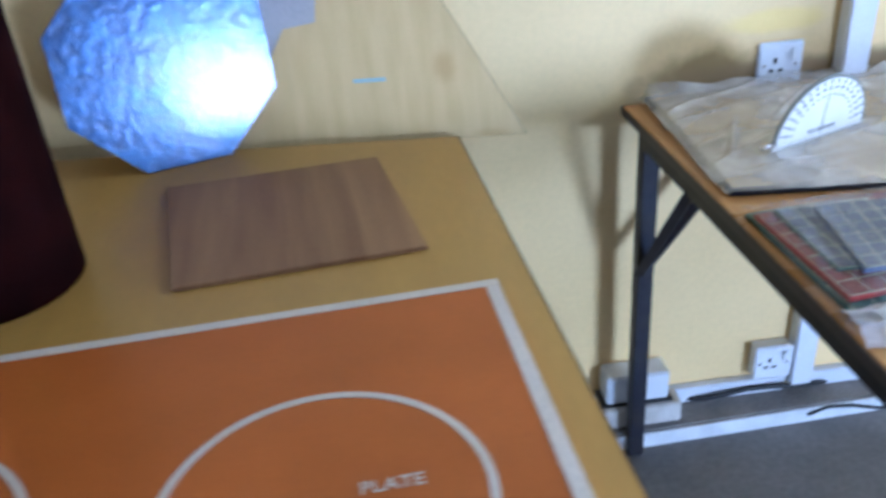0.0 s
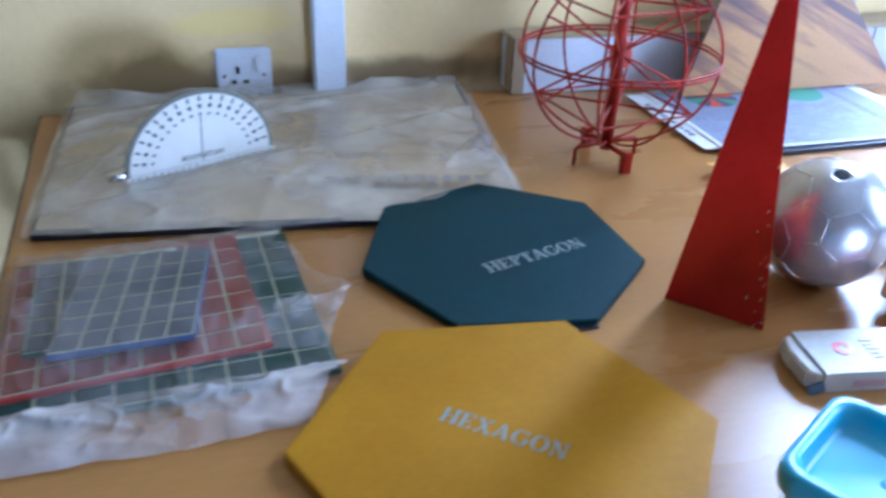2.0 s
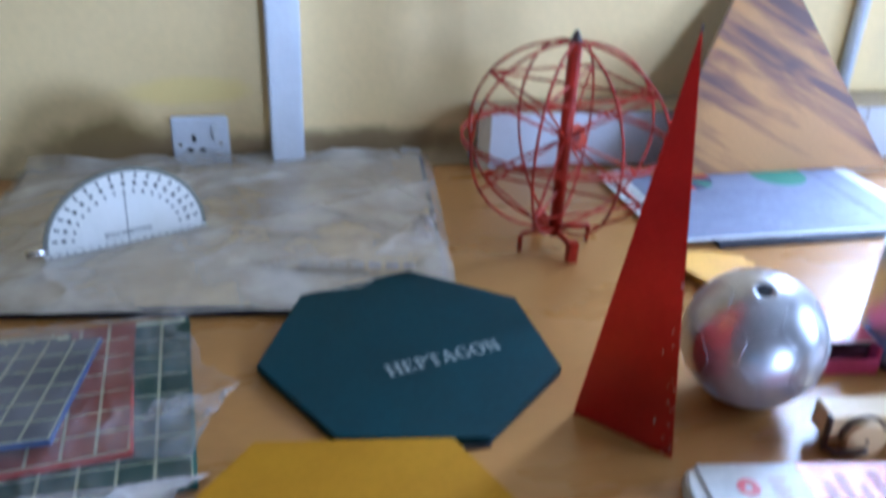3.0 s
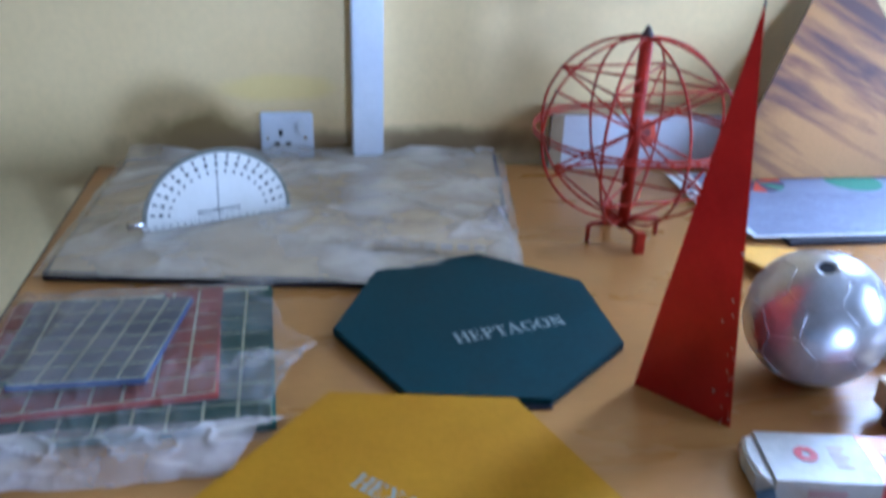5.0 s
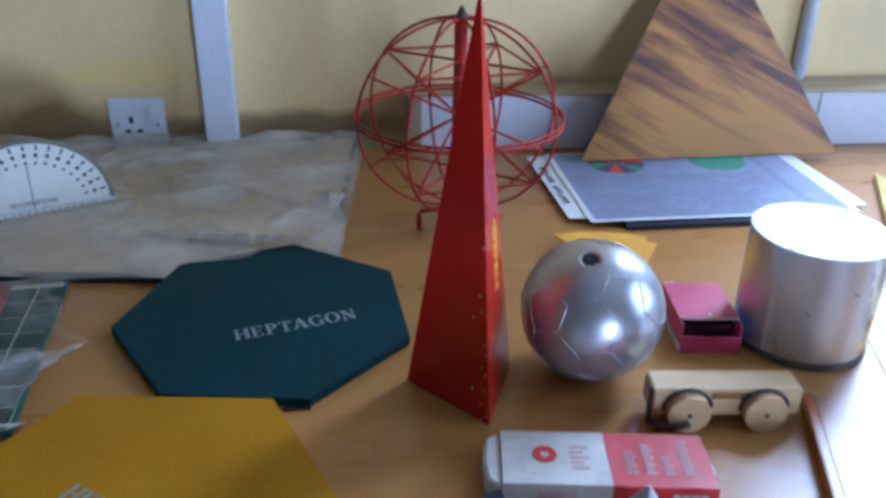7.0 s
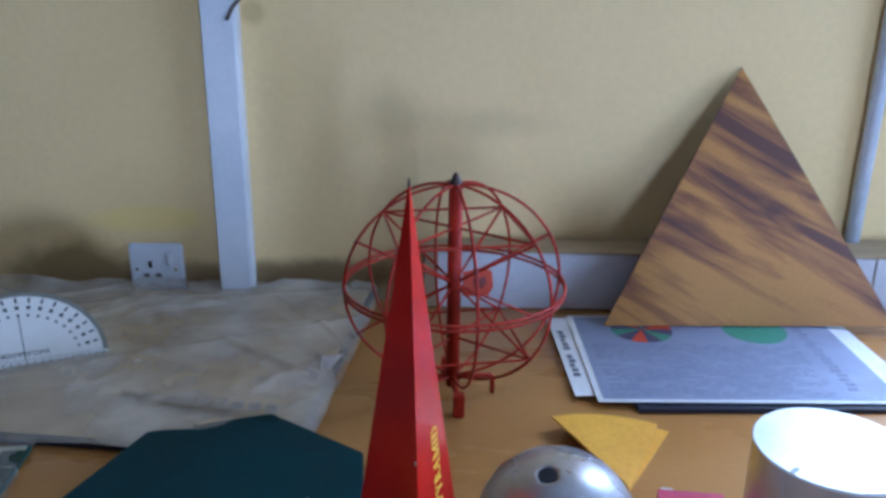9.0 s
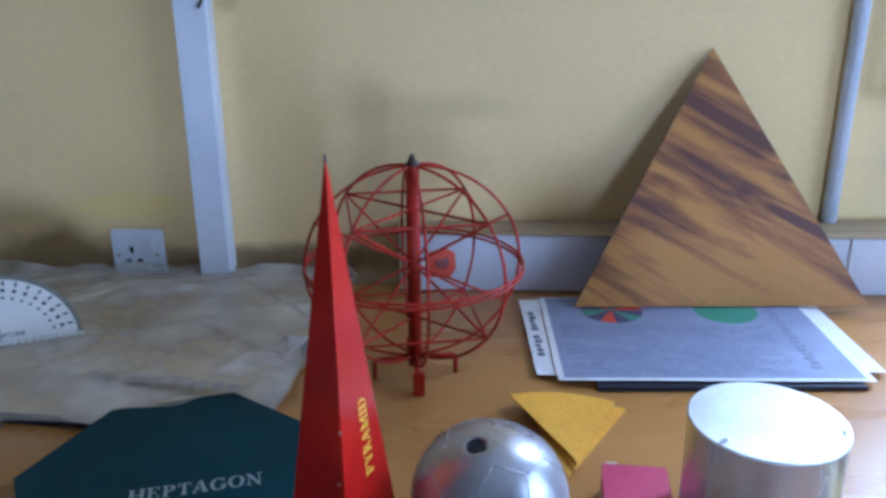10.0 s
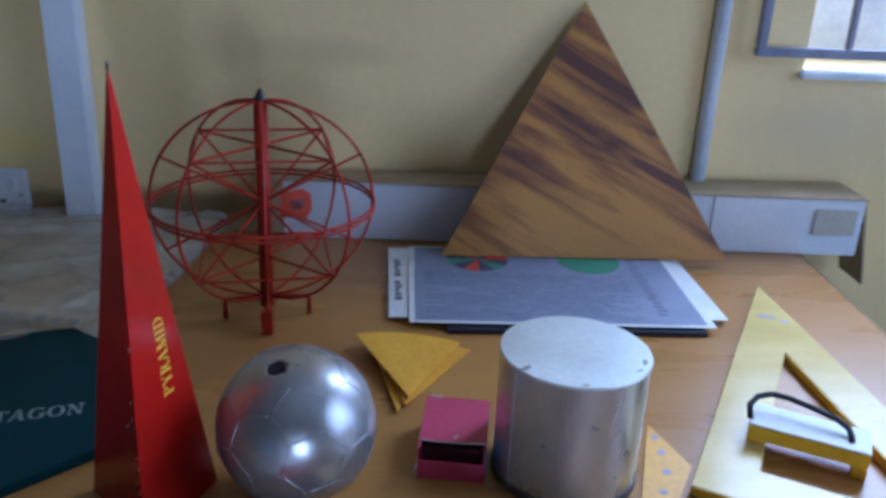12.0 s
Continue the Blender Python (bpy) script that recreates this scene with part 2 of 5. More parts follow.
M_ORANGEEDGE = mat("orange_varnish_edge", (0.34, 0.11, 0.015), rough=0.3)


def streaked(name, light, mid, dark, turn):
    """Veneer with broad dark figure and fine streaks running along one slanted direction."""
    m = mat(name, light, rough=0.42, scale=20, fine=220, grain=0.06, bump=0.03)
    n, ln = m.node_tree.nodes, m.node_tree.links
    p = n["Principled BSDF"]
    grain_src = p.inputs["Base Color"].links[0].from_node
    tc = n.new("ShaderNodeTexCoord")
    spin = n.new("ShaderNodeMapping")
    spin.inputs["Rotation"].default_value = (0, radians(turn), 0)
    ln.new(tc.outputs["Object"], spin.inputs["Vector"])
    fields = []
    for stretch, scale, warp, detail in (((0.9, 1.0, 4.2), 3.0, 0.9, 4), ((0.7, 1.0, 7.0), 7.0, 0.9, 8)):
        mp = n.new("ShaderNodeMapping")
        mp.inputs["Scale"].default_value = stretch
        mp.inputs["Location"].default_value = (0.37, 0.0, 0.21)
        ln.new(spin.outputs[0], mp.inputs["Vector"])
        ns = n.new("ShaderNodeTexNoise")
        ns.inputs["Scale"].default_value, ns.inputs["Detail"].default_value, ns.inputs["Distortion"].default_value = scale, detail, warp
        ln.new(mp.outputs[0], ns.inputs["Vector"])
        fields.append(ns)
    mix = n.new("ShaderNodeMix")
    mix.inputs["Factor"].default_value = 0.36
    ln.new(fields[0].outputs["Fac"], mix.inputs["A"])
    ln.new(fields[1].outputs["Fac"], mix.inputs["B"])
    ramp = n.new("ShaderNodeValToRGB")
    ramp.color_ramp.elements[0].position, ramp.color_ramp.elements[0].color = 0.390, (*dark, 1)
    ramp.color_ramp.elements[1].position, ramp.color_ramp.elements[1].color = 0.528, (*light, 1)
    e = ramp.color_ramp.elements.new(0.456)
    e.color = (*mid, 1)
    ln.new(mix.outputs["Result"], ramp.inputs[0])
    ln.new(ramp.outputs[0], grain_src.inputs[0])
    return m


M_TIGER = streaked("streaked_veneer", (0.48, 0.235, 0.055), (0.285, 0.122, 0.040), (0.115, 0.048, 0.034), -27)
M_PAPER = mat("printed_sheet", (0.26, 0.28, 0.39), (0.21, 0.23, 0.33), rough=0.6, scale=20, fine=240, grain=0.05)
M_PAPERW = mat("white_paper_margin", (0.78, 0.78, 0.78), rough=0.6, scale=20, grain=0.03)
M_CHARTINK = mat("faded_grey_print", (0.195, 0.21, 0.305), rough=0.6, bump=0)
M_DKPRINT = mat("dark_violet_print", (0.07, 0.055, 0.12), rough=0.6)
M_INKBLUE = mat("blue_black_print", (0.09, 0.10, 0.15), rough=0.6, bump=0)
M_GREEN = mat("green_print", (0.07, 0.26, 0.16), rough=0.6)
M_ORANGEP = mat("orange_red_print", (0.58, 0.06, 0.015), rough=0.6)
M_FAN = mat("yellow_card", (0.72, 0.38, 0.02), (0.64, 0.32, 0.015), rough=0.5, scale=18)
M_SETSQ = mat("pale_yellow_board", (0.66, 0.50, 0.17), (0.58, 0.43, 0.13), rough=0.17, scale=8, stretch=(1, 3, 1), grain=0.04, coat=0.3)
M_PURPLE = mat("faded_purple_mark", (0.40, 0.34, 0.42), rough=0.6)
M_FILMBIG = film("cloudy_wrap_film", (0.70, 0.65, 0.57), 0.22, 0.75, rough=0.15, scale=8)
M_FILMFLAP = film("torn_bag_film", (0.60, 0.58, 0.58), 0.12, 0.46, rough=0.12, scale=16)
M_TAN = mat("tan_packing_sheet", (0.56, 0.44, 0.27), (0.45, 0.345, 0.20), rough=0.6, scale=5, stretch=(1, 2.5, 1), grain=0.08, warp=0.8)
M_FILM = film("clear_bag_film", (0.60, 0.58, 0.58), 0.02, 0.32, rough=0.10, scale=9)
M_FILMTHICK = film("gathered_bag_film", (0.74, 0.69, 0.67), 0.30, 0.78, rough=0.10, scale=14)
M_CREAM = mat("cream_grid_lines", (0.50, 0.50, 0.33), rough=0.5, scale=20)
M_TBLUE = mat("slate_blue_tile", (0.080, 0.088, 0.108), (0.066, 0.074, 0.092), rough=0.45, piece=0.05, spec=0.25)
M_TRED = mat("brick_red_tile", (0.215, 0.040, 0.024), (0.17, 0.032, 0.020), rough=0.45, piece=0.12, spec=0.25)
M_TGREEN = mat("dark_green_tile", (0.010, 0.050, 0.038), (0.008, 0.040, 0.030), rough=0.45, piece=0.12, spec=0.25)
M_BBLUE = mat("blue_board_edge", (0.03, 0.07, 0.22), rough=0.4)
M_BRED = mat("red_board_edge", (0.45, 0.04, 0.03), rough=0.4)
M_BGREEN = mat("green_board_edge", (0.015, 0.10, 0.085), rough=0.4)
M_PROT = mat("white_scale_plate", (0.80, 0.79, 0.74), (0.72, 0.71, 0.64), rough=0.35, scale=14, grain=0.02)
M_CLEAR = mat("grey_acrylic_rim", (0.24, 0.24, 0.20), rough=0.2)
M_CHROME = mat("chrome_pin", (0.75, 0.75, 0.77), rough=0.12, metal=1.0)
M_ORANGE = mat("orange_board", (0.42, 0.112, 0.015), (0.36, 0.096, 0.013), rough=0.38, scale=7, grain=0.03, coat=0.08, spec=0.3)
M_LINE = mat("pale_line", (0.62, 0.55, 0.46), rough=0.5, bump=0)
M_SHEET = mat("brown_wood_sheet", (0.34, 0.195, 0.088), (0.215, 0.112, 0.052), rough=0.5, scale=3.2, lo=0.40, hi=0.62, stretch=(6, 0.5, 1), turn=(0, 0, -6), spec=0.25, grain=0.08, warp=0.4)
M_OCT = mat("glossy_blue_sheet", (0.03, 0.09, 0.26), (0.02, 0.055, 0.17), metal=0.3, rough=0.26, scale=16, fine=60, grain=0.3, bump=0.5, coat=0.5)
M_OCTTXT = mat("blue_white_print", (0.10, 0.18, 0.34), rough=0.25, bump=0.1, coat=0.5)
M_PALE = mat("pale_yellow_ply", (0.70, 0.52, 0.24), (0.63, 0.46, 0.20), rough=0.5, scale=6, stretch=(8, 1, 1), grain=0.04)
M_CORE = mat("darkened_brown_core", (0.13, 0.085, 0.045), rough=0.7, scale=30)
# Brown stains near the plate's edge.
soft_mark(M_PALE, (0.980, 2.175, 0.879), (0.020, 0.3, 0.030), (0.46, 0.28, 0.09), 0.6, soft=0.8, rough_scale=40)
soft_mark(M_PALE, (1.048, 2.135, 0.771), (0.035, 0.3, 0.012), (0.50, 0.31, 0.11), 0.55, soft=0.8, rough_scale=40)
M_GREYB = mat("grey_card_sheet", (0.50, 0.48, 0.48), rough=0.6)
M_MAROON = mat("maroon_cloth_cover", (0.010, 0.0018, 0.0016), (0.006, 0.0012, 0.0012), rough=0.85, scale=30, spec=0.02)
M_PANEL = mat("brown_flush_board", (0.40, 0.235, 0.085), (0.29, 0.165, 0.062), rough=0.45, scale=5, stretch=(1, 1, 5), warp=0.6)
M_GLASS = bpy.data.materials.new("window_glass")
M_GLASS.use_nodes = True
M_GLASS.node_tree.nodes["Principled BSDF"].inputs["Transmission Weight"].default_value = 1.0
M_GLASS.node_tree.nodes["Principled BSDF"].inputs["Roughness"].default_value = 0.02


# ---------------------------------------------------------------- builders
def link(name, bm, material, smooth=False):
    bmesh.ops.recalc_face_normals(bm, faces=bm.faces)
    me = bpy.data.meshes.new(name)
    bm.to_mesh(me)
    bm.free()
    me.materials.append(material)
    if smooth:
        me.polygons.foreach_set("use_smooth", [True] * len(me.polygons))
    return new(name, me)


def thing(name, at, label, category, group="", kind=""):
    """An empty at a thing's base; its parts are built in the place's own metres."""
    return tagged(Empty(name, at), label, category, group, kind)


def Empty(name, at):
    ob = new(name)
    ob.empty_display_size = 0.02
    ob.location = at
    return ob


def under(ob, parent):
    ob.parent = parent
    base = Matrix.Translation(parent.location)
    if parent.parent:
        base = Matrix.Identity(4)
    ob.matrix_parent_inverse = base.inverted()
    return ob


def part(name, bm, material, parent, label="", smooth=False):
    ob = link(name, bm, material, smooth)
    under(ob, parent)
    return tagged(ob, label)


def solo(name, bm, material, label, category, group="", kind="", smooth=False):
    return tagged(link(name, bm, material, smooth), label, category, group, kind)


def bevelled(bm, w, seg=2):
    if w:
        bmesh.ops.bevel(bm, geom=list(bm.edges), offset=w, segments=seg, affect="EDGES", clamp_overlap=True)
    return bm


def box(x0, y0, z0, x1, y1, z1, bev=0.0, m=None, bm=None):
    b = bmesh.new()
    bmesh.ops.create_cube(b, size=1.0)
    bmesh.ops.transform(b, verts=b.verts, matrix=Matrix.Translation(((x0 + x1) / 2, (y0 + y1) / 2, (z0 + z1) / 2)) @ Matrix.Diagonal((x1 - x0, y1 - y0, z1 - z0, 1)))
    bevelled(b, bev)
    if m is not None:
        bmesh.ops.transform(b, verts=b.verts, matrix=m)
    return joined(bm, b)


def joined(bm, b):
    if bm is None:
        return b
    me = bpy.data.meshes.new("tmp")
    b.to_mesh(me)
    b.free()
    bm.from_mesh(me)
    bpy.data.meshes.remove(me)
    return bm


def prism(points, z0, z1, bev=0.0, m=None, bm=None):
    """A flat plate: an outline of (x, y), from z0 up to z1."""
    b = bmesh.new()
    low = [b.verts.new((x, y, z0)) for x, y in points]
    high = [b.verts.new((x, y, z1)) for x, y in points]
    b.faces.new(low[::-1])
    b.faces.new(high)
    k = len(points)
    for i in range(k):
        b.faces.new((low[i], low[(i + 1) % k], high[(i + 1) % k], high[i]))
    bmesh.ops.recalc_face_normals(b, faces=b.faces)
    bevelled(b, bev)
    if m is not None:
        bmesh.ops.transform(b, verts=b.verts, matrix=m)
    return joined(bm, b)


def rod(a, b, r, sides=10, bm=None, r2=None):
    a, b = Vector(a), Vector(b)
    g = bmesh.new()
    bmesh.ops.create_cone(g, cap_ends=True, segments=sides, radius1=r, radius2=r if r2 is None else r2, depth=(b - a).length)
    turn = (b - a).to_track_quat("Z", "Y").to_matrix().to_4x4()
    bmesh.ops.transform(g, verts=g.verts, matrix=Matrix.Translation((a + b) / 2) @ turn)
    return joined(bm, g)


def tube(points, r, closed=False, sides=6, bm=None):
    """A bent wire through points."""
    g = bmesh.new()
    pts = [Vector(p) for p in points]
    k = len(pts)
    rings = []
    ref = Vector((0.3, 0.2, 0.93)).normalized()
    for i in range(k):
        d = (pts[(i + 1) % k] - pts[i - 1]) if closed else (pts[min(i + 1, k - 1)] - pts[max(i - 1, 0)])
        d.normalize()
        u = d.cross(ref)
        if u.length < 0.1:
            u = d.cross(Vector((1, 0, 0)))
        u.normalize()
        v = d.cross(u)
        rings.append([g.verts.new(pts[i] + r * (math.cos(t) * u + math.sin(t) * v)) for t in [2 * math.pi * j / sides for j in range(sides)]])
    for i in range(k if closed else k - 1):
        p, q = rings[i], rings[(i + 1) % k]
        off = 0
        if closed and i == k - 1:
            off = min(range(sides), key=lambda o: (p[0].co - q[o].co).length)
        for j in range(sides):
            g.faces.new((p[j], p[(j + 1) % sides], q[(j + 1 + off) % sides], q[(j + off) % sides]))
    if not closed:
        g.faces.new(rings[0][::-1])
        g.faces.new(rings[-1])
    return joined(bm, g)


def lathe(profile, sides=64, at=(0, 0, 0)):
    """A turned solid: profile of (radius, height)."""
    g = bmesh.new()
    rings = []
    for r, z in profile:
        if r < 1e-6:
            rings.append([g.verts.new((at[0], at[1], at[2] + z))])
        else:
            rings.append([g.verts.new((at[0] + r * math.cos(2 * math.pi * j / sides), at[1] + r * math.sin(2 * math.pi * j / sides), at[2] + z)) for j in range(sides)])
    for p, q in zip(rings, rings[1:]):
        for j in range(sides):
            a, b = p[j % len(p)], p[(j + 1) % len(p)]
            c, d = q[(j + 1) % len(q)], q[j % len(q)]
            g.faces.new([v for i, v in enumerate((a, b, c, d)) if v not in (a, b, c, d)[:i]])
    return g


def ngon(cx, cy, r, n, start):
    return [(cx + r * math.cos(radians(start + 360 * i / n)), cy + r * math.sin(radians(start + 360 * i / n))) for i in range(n)]


def words(text, size, m, material, parent, name="lettering", depth=0.0004, squeeze=1.0, label="", spacing=1.0):
    """Raised lettering in the built-in font, centred on the pose m, in its x-y plane."""
    cu = bpy.data.curves.new("letters", "FONT")
    cu.body, cu.size, cu.extrude, cu.align_x, cu.align_y = text, size, depth, "CENTER", "CENTER"
    cu.space_character = spacing
    cu.resolution_u = 2
    cu.offset = size * 0.004
    tmp = new("letters", cu)
    me = bpy.data.meshes.new_from_object(tmp.evaluated_get(bpy.context.evaluated_depsgraph_get()))
    bpy.data.objects.remove(tmp)
    me.transform(m @ Matrix.Diagonal((squeeze, 1, 1, 1)))
    me.materials.clear()
    me.materials.append(material)
    ob = new(name, me)
    under(ob, parent)
    return tagged(ob, label)


def stroke(x0, y0, x1, y1, w):
    """A slanted letter stroke, cut level at both ends."""
    return [(x0 - w / 2, y0), (x0 + w / 2, y0), (x1 + w / 2, y1), (x1 - w / 2, y1)]


def slab(x0, y0, x1, y1):
    return [(x0, y0), (x1, y0), (x1, y1), (x0, y1)]


def foot(x, y, w=0.34):
    return slab(x - w / 2, y, x + w / 2, y + 0.055)


def bow(cx, cy, rx, ry, wx, wy, a0, a1, n=18):
    """Four-cornered pieces of an oval ring between two angles."""
    out = []
    for i in range(n):
        a, b_ = radians(a0 + (a1 - a0) * i / n), radians(a0 + (a1 - a0) * (i + 1) / n)
        out.append([(cx + rx * math.cos(a), cy + ry * math.sin(a)), (cx + rx * math.cos(b_), cy + ry * math.sin(b_)),
                    (cx + (rx - wx) * math.cos(b_), cy + (ry - wy) * math.sin(b_)), (cx + (rx - wx) * math.cos(a), cy + (ry - wy) * math.sin(a))])
    return out


def stem(x, w=0.17):
    return [slab(x - w / 2, 0.05, x + w / 2, 0.95), foot(x, 0), foot(x, 0.945)]


ROMAN = {
    "H": (0.92, stem(0.20) + stem(0.72) + [slab(0.28, 0.46, 0.64, 0.53)]),
    "E": (0.78, stem(0.20) + [slab(0.28, 0.945, 0.66, 1), slab(0.28, 0, 0.66, 0.055), slab(0.28, 0.47, 0.48, 0.53), slab(0.60, 0.76, 0.66, 0.945), slab(0.60, 0.055, 0.66, 0.26), slab(0.46, 0.38, 0.51, 0.62)]),
    "P": (0.74, stem(0.20) + bow(0.30, 0.73, 0.37, 0.27, 0.16, 0.06, -90, 90)),
    "T": (0.78, stem(0.39)[:2] + [slab(0.06, 0.945, 0.72, 1), slab(0.06, 0.74, 0.12, 0.945), slab(0.66, 0.74, 0.72, 0.945)]),
    "A": (0.88, [stroke(0.12, 0.05, 0.40, 1, 0.07), stroke(0.68, 0.05, 0.44, 1, 0.18), slab(0.22, 0.29, 0.60, 0.35), foot(0.12, 0, 0.24), foot(0.68, 0, 0.34)]),
    "G": (0.92, bow(0.46, 0.5, 0.42, 0.52, 0.18, 0.06, 48, 330) + [slab(0.66, 0.06, 0.80, 0.42), slab(0.56, 0.40, 0.90, 0.455), slab(0.72, 0.72, 0.78, 0.98)]),
    "C": (0.86, bow(0.46, 0.5, 0.42, 0.52, 0.18, 0.06, 45, 318) + [slab(0.72, 0.70, 0.78, 0.98)]),
    "O": (0.92, bow(0.46, 0.5, 0.42, 0.52, 0.18, 0.06, 0, 360, 28)),
    "N": (0.92, [slab(0.16, 0.05, 0.23, 0.95), slab(0.70, 0.05, 0.77, 1), stroke(0.72, 0, 0.20, 1, 0.18), foot(0.195, 0, 0.26), foot(0.10, 0.945, 0.2), foot(0.735, 0.945, 0.28)]),
    "Y": (0.88, [slab(0.36, 0.05, 0.53, 0.48), foot(0.445, 0), stroke(0.445, 0.42, 0.18, 0.95, 0.17), stroke(0.47, 0.42, 0.70, 0.95, 0.07), foot(0.18, 0.945), foot(0.70, 0.945, 0.24)]),
    "R": (0.86, stem(0.20) + bow(0.30, 0.74, 0.35, 0.26, 0.16, 0.06, -90, 90) + [stroke(0.72, 0, 0.42, 0.50, 0.18), foot(0.76, 0, 0.18)]),
    "M": (1.10, [slab(0.16, 0.05, 0.23, 1), slab(0.84, 0.05, 1.00, 1), stroke(0.54, 0, 0.24, 1, 0.17), stroke(0.54, 0, 0.88, 1, 0.07), foot(0.195, 0, 0.26), foot(0.92, 0), foot(0.14, 0.945, 0.2), foot(0.96, 0.945, 0.26)]),
    "I": (0.42, stem(0.21)),
    "D": (0.90, stem(0.20) + bow(0.30, 0.5, 0.52, 0.50, 0.17, 0.06, -90, 90)),
    "X": (0.90, [stroke(0.70, 0.05, 0.22, 0.95, 0.19), stroke(0.18, 0.05, 0.70, 0.95, 0.07), foot(0.18, 0, 0.26), foot(0.70, 0, 0.34), foot(0.22, 0.945, 0.34), foot(0.70, 0.945, 0.26)]),
}


def roman(text, height, width, m, material, parent, label=""):
    """Painted capitals with serifs and thick and thin strokes, centred on the pose m."""
    total = sum(ROMAN[c][0] for c in text)
    g = bmesh.new()
    x, k, sx = -width / 2, 0, width / total
    for c in text:
        for piece in ROMAN[c][1]:
            up = 0.0003 + 0.00001 * (k % 12)
            k += 1
            low = [g.verts.new(m @ Vector((x + px_ * sx, (py - 0.5) * height, 0))) for px_, py in piece]
            high = [g.verts.new(m @ Vector((x + px_ * sx, (py - 0.5) * height, up))) for px_, py in piece]
            g.faces.new(high)
            for i in range(4):
                g.faces.new((low[i], low[(i + 1) % 4], high[(i + 1) % 4], high[i]))
        x += ROMAN[c][0] * sx
    return part("lettering", g, material, parent, label)


def bars(rows, m, material, parent, h=0.0004):
    """Unreadable print as plain bars: rows of (x, y, width, height) in the plane of m."""
    for x, y, w, t in rows:
        part("print_bar", box(x, y, 0, x + w, y + t, h, m=m), material, parent)



# ---------------------------------------------------------------- the room
X0, X1, Y0, H = -1.6, 3.96, -2.0, 2.9
WX0, WX1, WZ0, WZ1 = 2.815, 3.90, 1.02, 2.2
FZ0, FZ1 = 0.30, 1.10
FRONT = ((2.52, 3.28),)

solo("floor", box(X0, Y0, -0.1, X1, WALL_Y, 0.0), M_FLOOR, "grey cement floor of the room", "floor", kind="structure")
solo("ceiling", box(X0, Y0, H, X1, WALL_Y + 0.2, H + 0.1), M_CEIL, "unseen plastered ceiling, dimmed to bounce less light", "ceiling", kind="structure")
b = box(X0, WALL_Y, -0.1, WX0, WALL_Y + 0.2, H)
box(WX0, WALL_Y, -0.1, WX1, WALL_Y + 0.2, WZ0, bm=b)
box(WX0, WALL_Y, WZ1, WX1, WALL_Y + 0.2, H, bm=b)
box(WX1, WALL_Y, -0.1, X1, WALL_Y + 0.2, H, bm=b)
solo("wall_north", b, M_WALL, "cream painted wall with brown scuffs, stains and soft dark bands", "wall", kind="structure")
# The other three walls are out of view, in the dimmed cream.
b = box(X0, Y0 - 0.2, -0.1, FRONT[0][0], Y0, H)
box(FRONT[0][1], Y0 - 0.2, -0.1, X1, Y0, H, bm=b)
for fx0, fx1 in FRONT:
    box(fx0, Y0 - 0.2, -0.1, fx1, Y0, FZ0, bm=b)
    box(fx0, Y0 - 0.2, FZ1, fx1, Y0, H, bm=b)
solo("wall_south", b, M_DIMWALL, "unseen wall with a window opening, its cream dimmed to bounce less light", "wall", kind="structure")
solo("wall_west", box(X0 - 0.2, Y0 - 0.2, -0.1, X0, WALL_Y + 0.2, H), M_DIMWALL, "unseen plain wall, its cream dimmed to bounce less light", "wall", kind="structure")
EY0, EY1 = 0.5, 1.8
b = box(X1, Y0 - 0.2, -0.1, X1 + 0.2, EY0, H)
box(X1, EY1, -0.1, X1 + 0.2, WALL_Y + 0.2, H, bm=b)
box(X1, EY0, -0.1, X1 + 0.2, EY1, 1.0, bm=b)
box(X1, EY0, 2.3, X1 + 0.2, EY1, H, bm=b)
solo("wall_east", b, M_DIMWALL, "unseen wall with a window opening, its cream dimmed to bounce less light", "wall", kind="structure")


def window(name, x0, x1, z0, z1, y, label, foot_rail=0.045):
    w = thing(name, (x0, y, z0), label, "window", kind="structure")
    b = box(x0, y - 0.02, z0, x1, y + 0.02, z0 + foot_rail, 0.004)
    box(x0, y - 0.02, z1 - 0.045, x1, y + 0.02, z1, 0.004, bm=b)
    box(x0, y - 0.02, z0 + foot_rail, x0 + 0.045, y + 0.02, z1 - 0.045, 0.004, bm=b)
    box(x1 - 0.045, y - 0.02, z0 + foot_rail, x1, y + 0.02, z1 - 0.045, 0.004, bm=b)
    part("window_frame", b, M_WHITEP, w)
    mid = (x0 + x1) / 2
    part("mullion", box(mid - 0.02, y - 0.018, z0 + foot_rail, mid + 0.02, y + 0.018, z1 - 0.045, 0.004), M_WHITEP, w)
    for a, c in ((x0 + 0.045, mid - 0.02), (mid + 0.02, x1 - 0.045)):
        pane = part("pane", box(a, y - 0.002, z0 + foot_rail, c, y + 0.002, z1 - 0.045), M_GLASS, w)
        pane.visible_shadow = False
    return w


w = window("window_1", WX0, WX1, WZ0, WZ1, WALL_Y + 0.14, "white framed window with bright daylight behind it", 0.13)
part("window_sill", box(WX0 - 0.008, WALL_Y - 0.016, WZ0 - 0.014, WX1 + 0.03, WALL_Y - 0.002, WZ0 - 0.001, 0.003), M_WHITEP, w, "white painted plaster ledge")
window("window_2", *FRONT[0], FZ0, FZ1, Y0 - 0.06, "low white framed window")

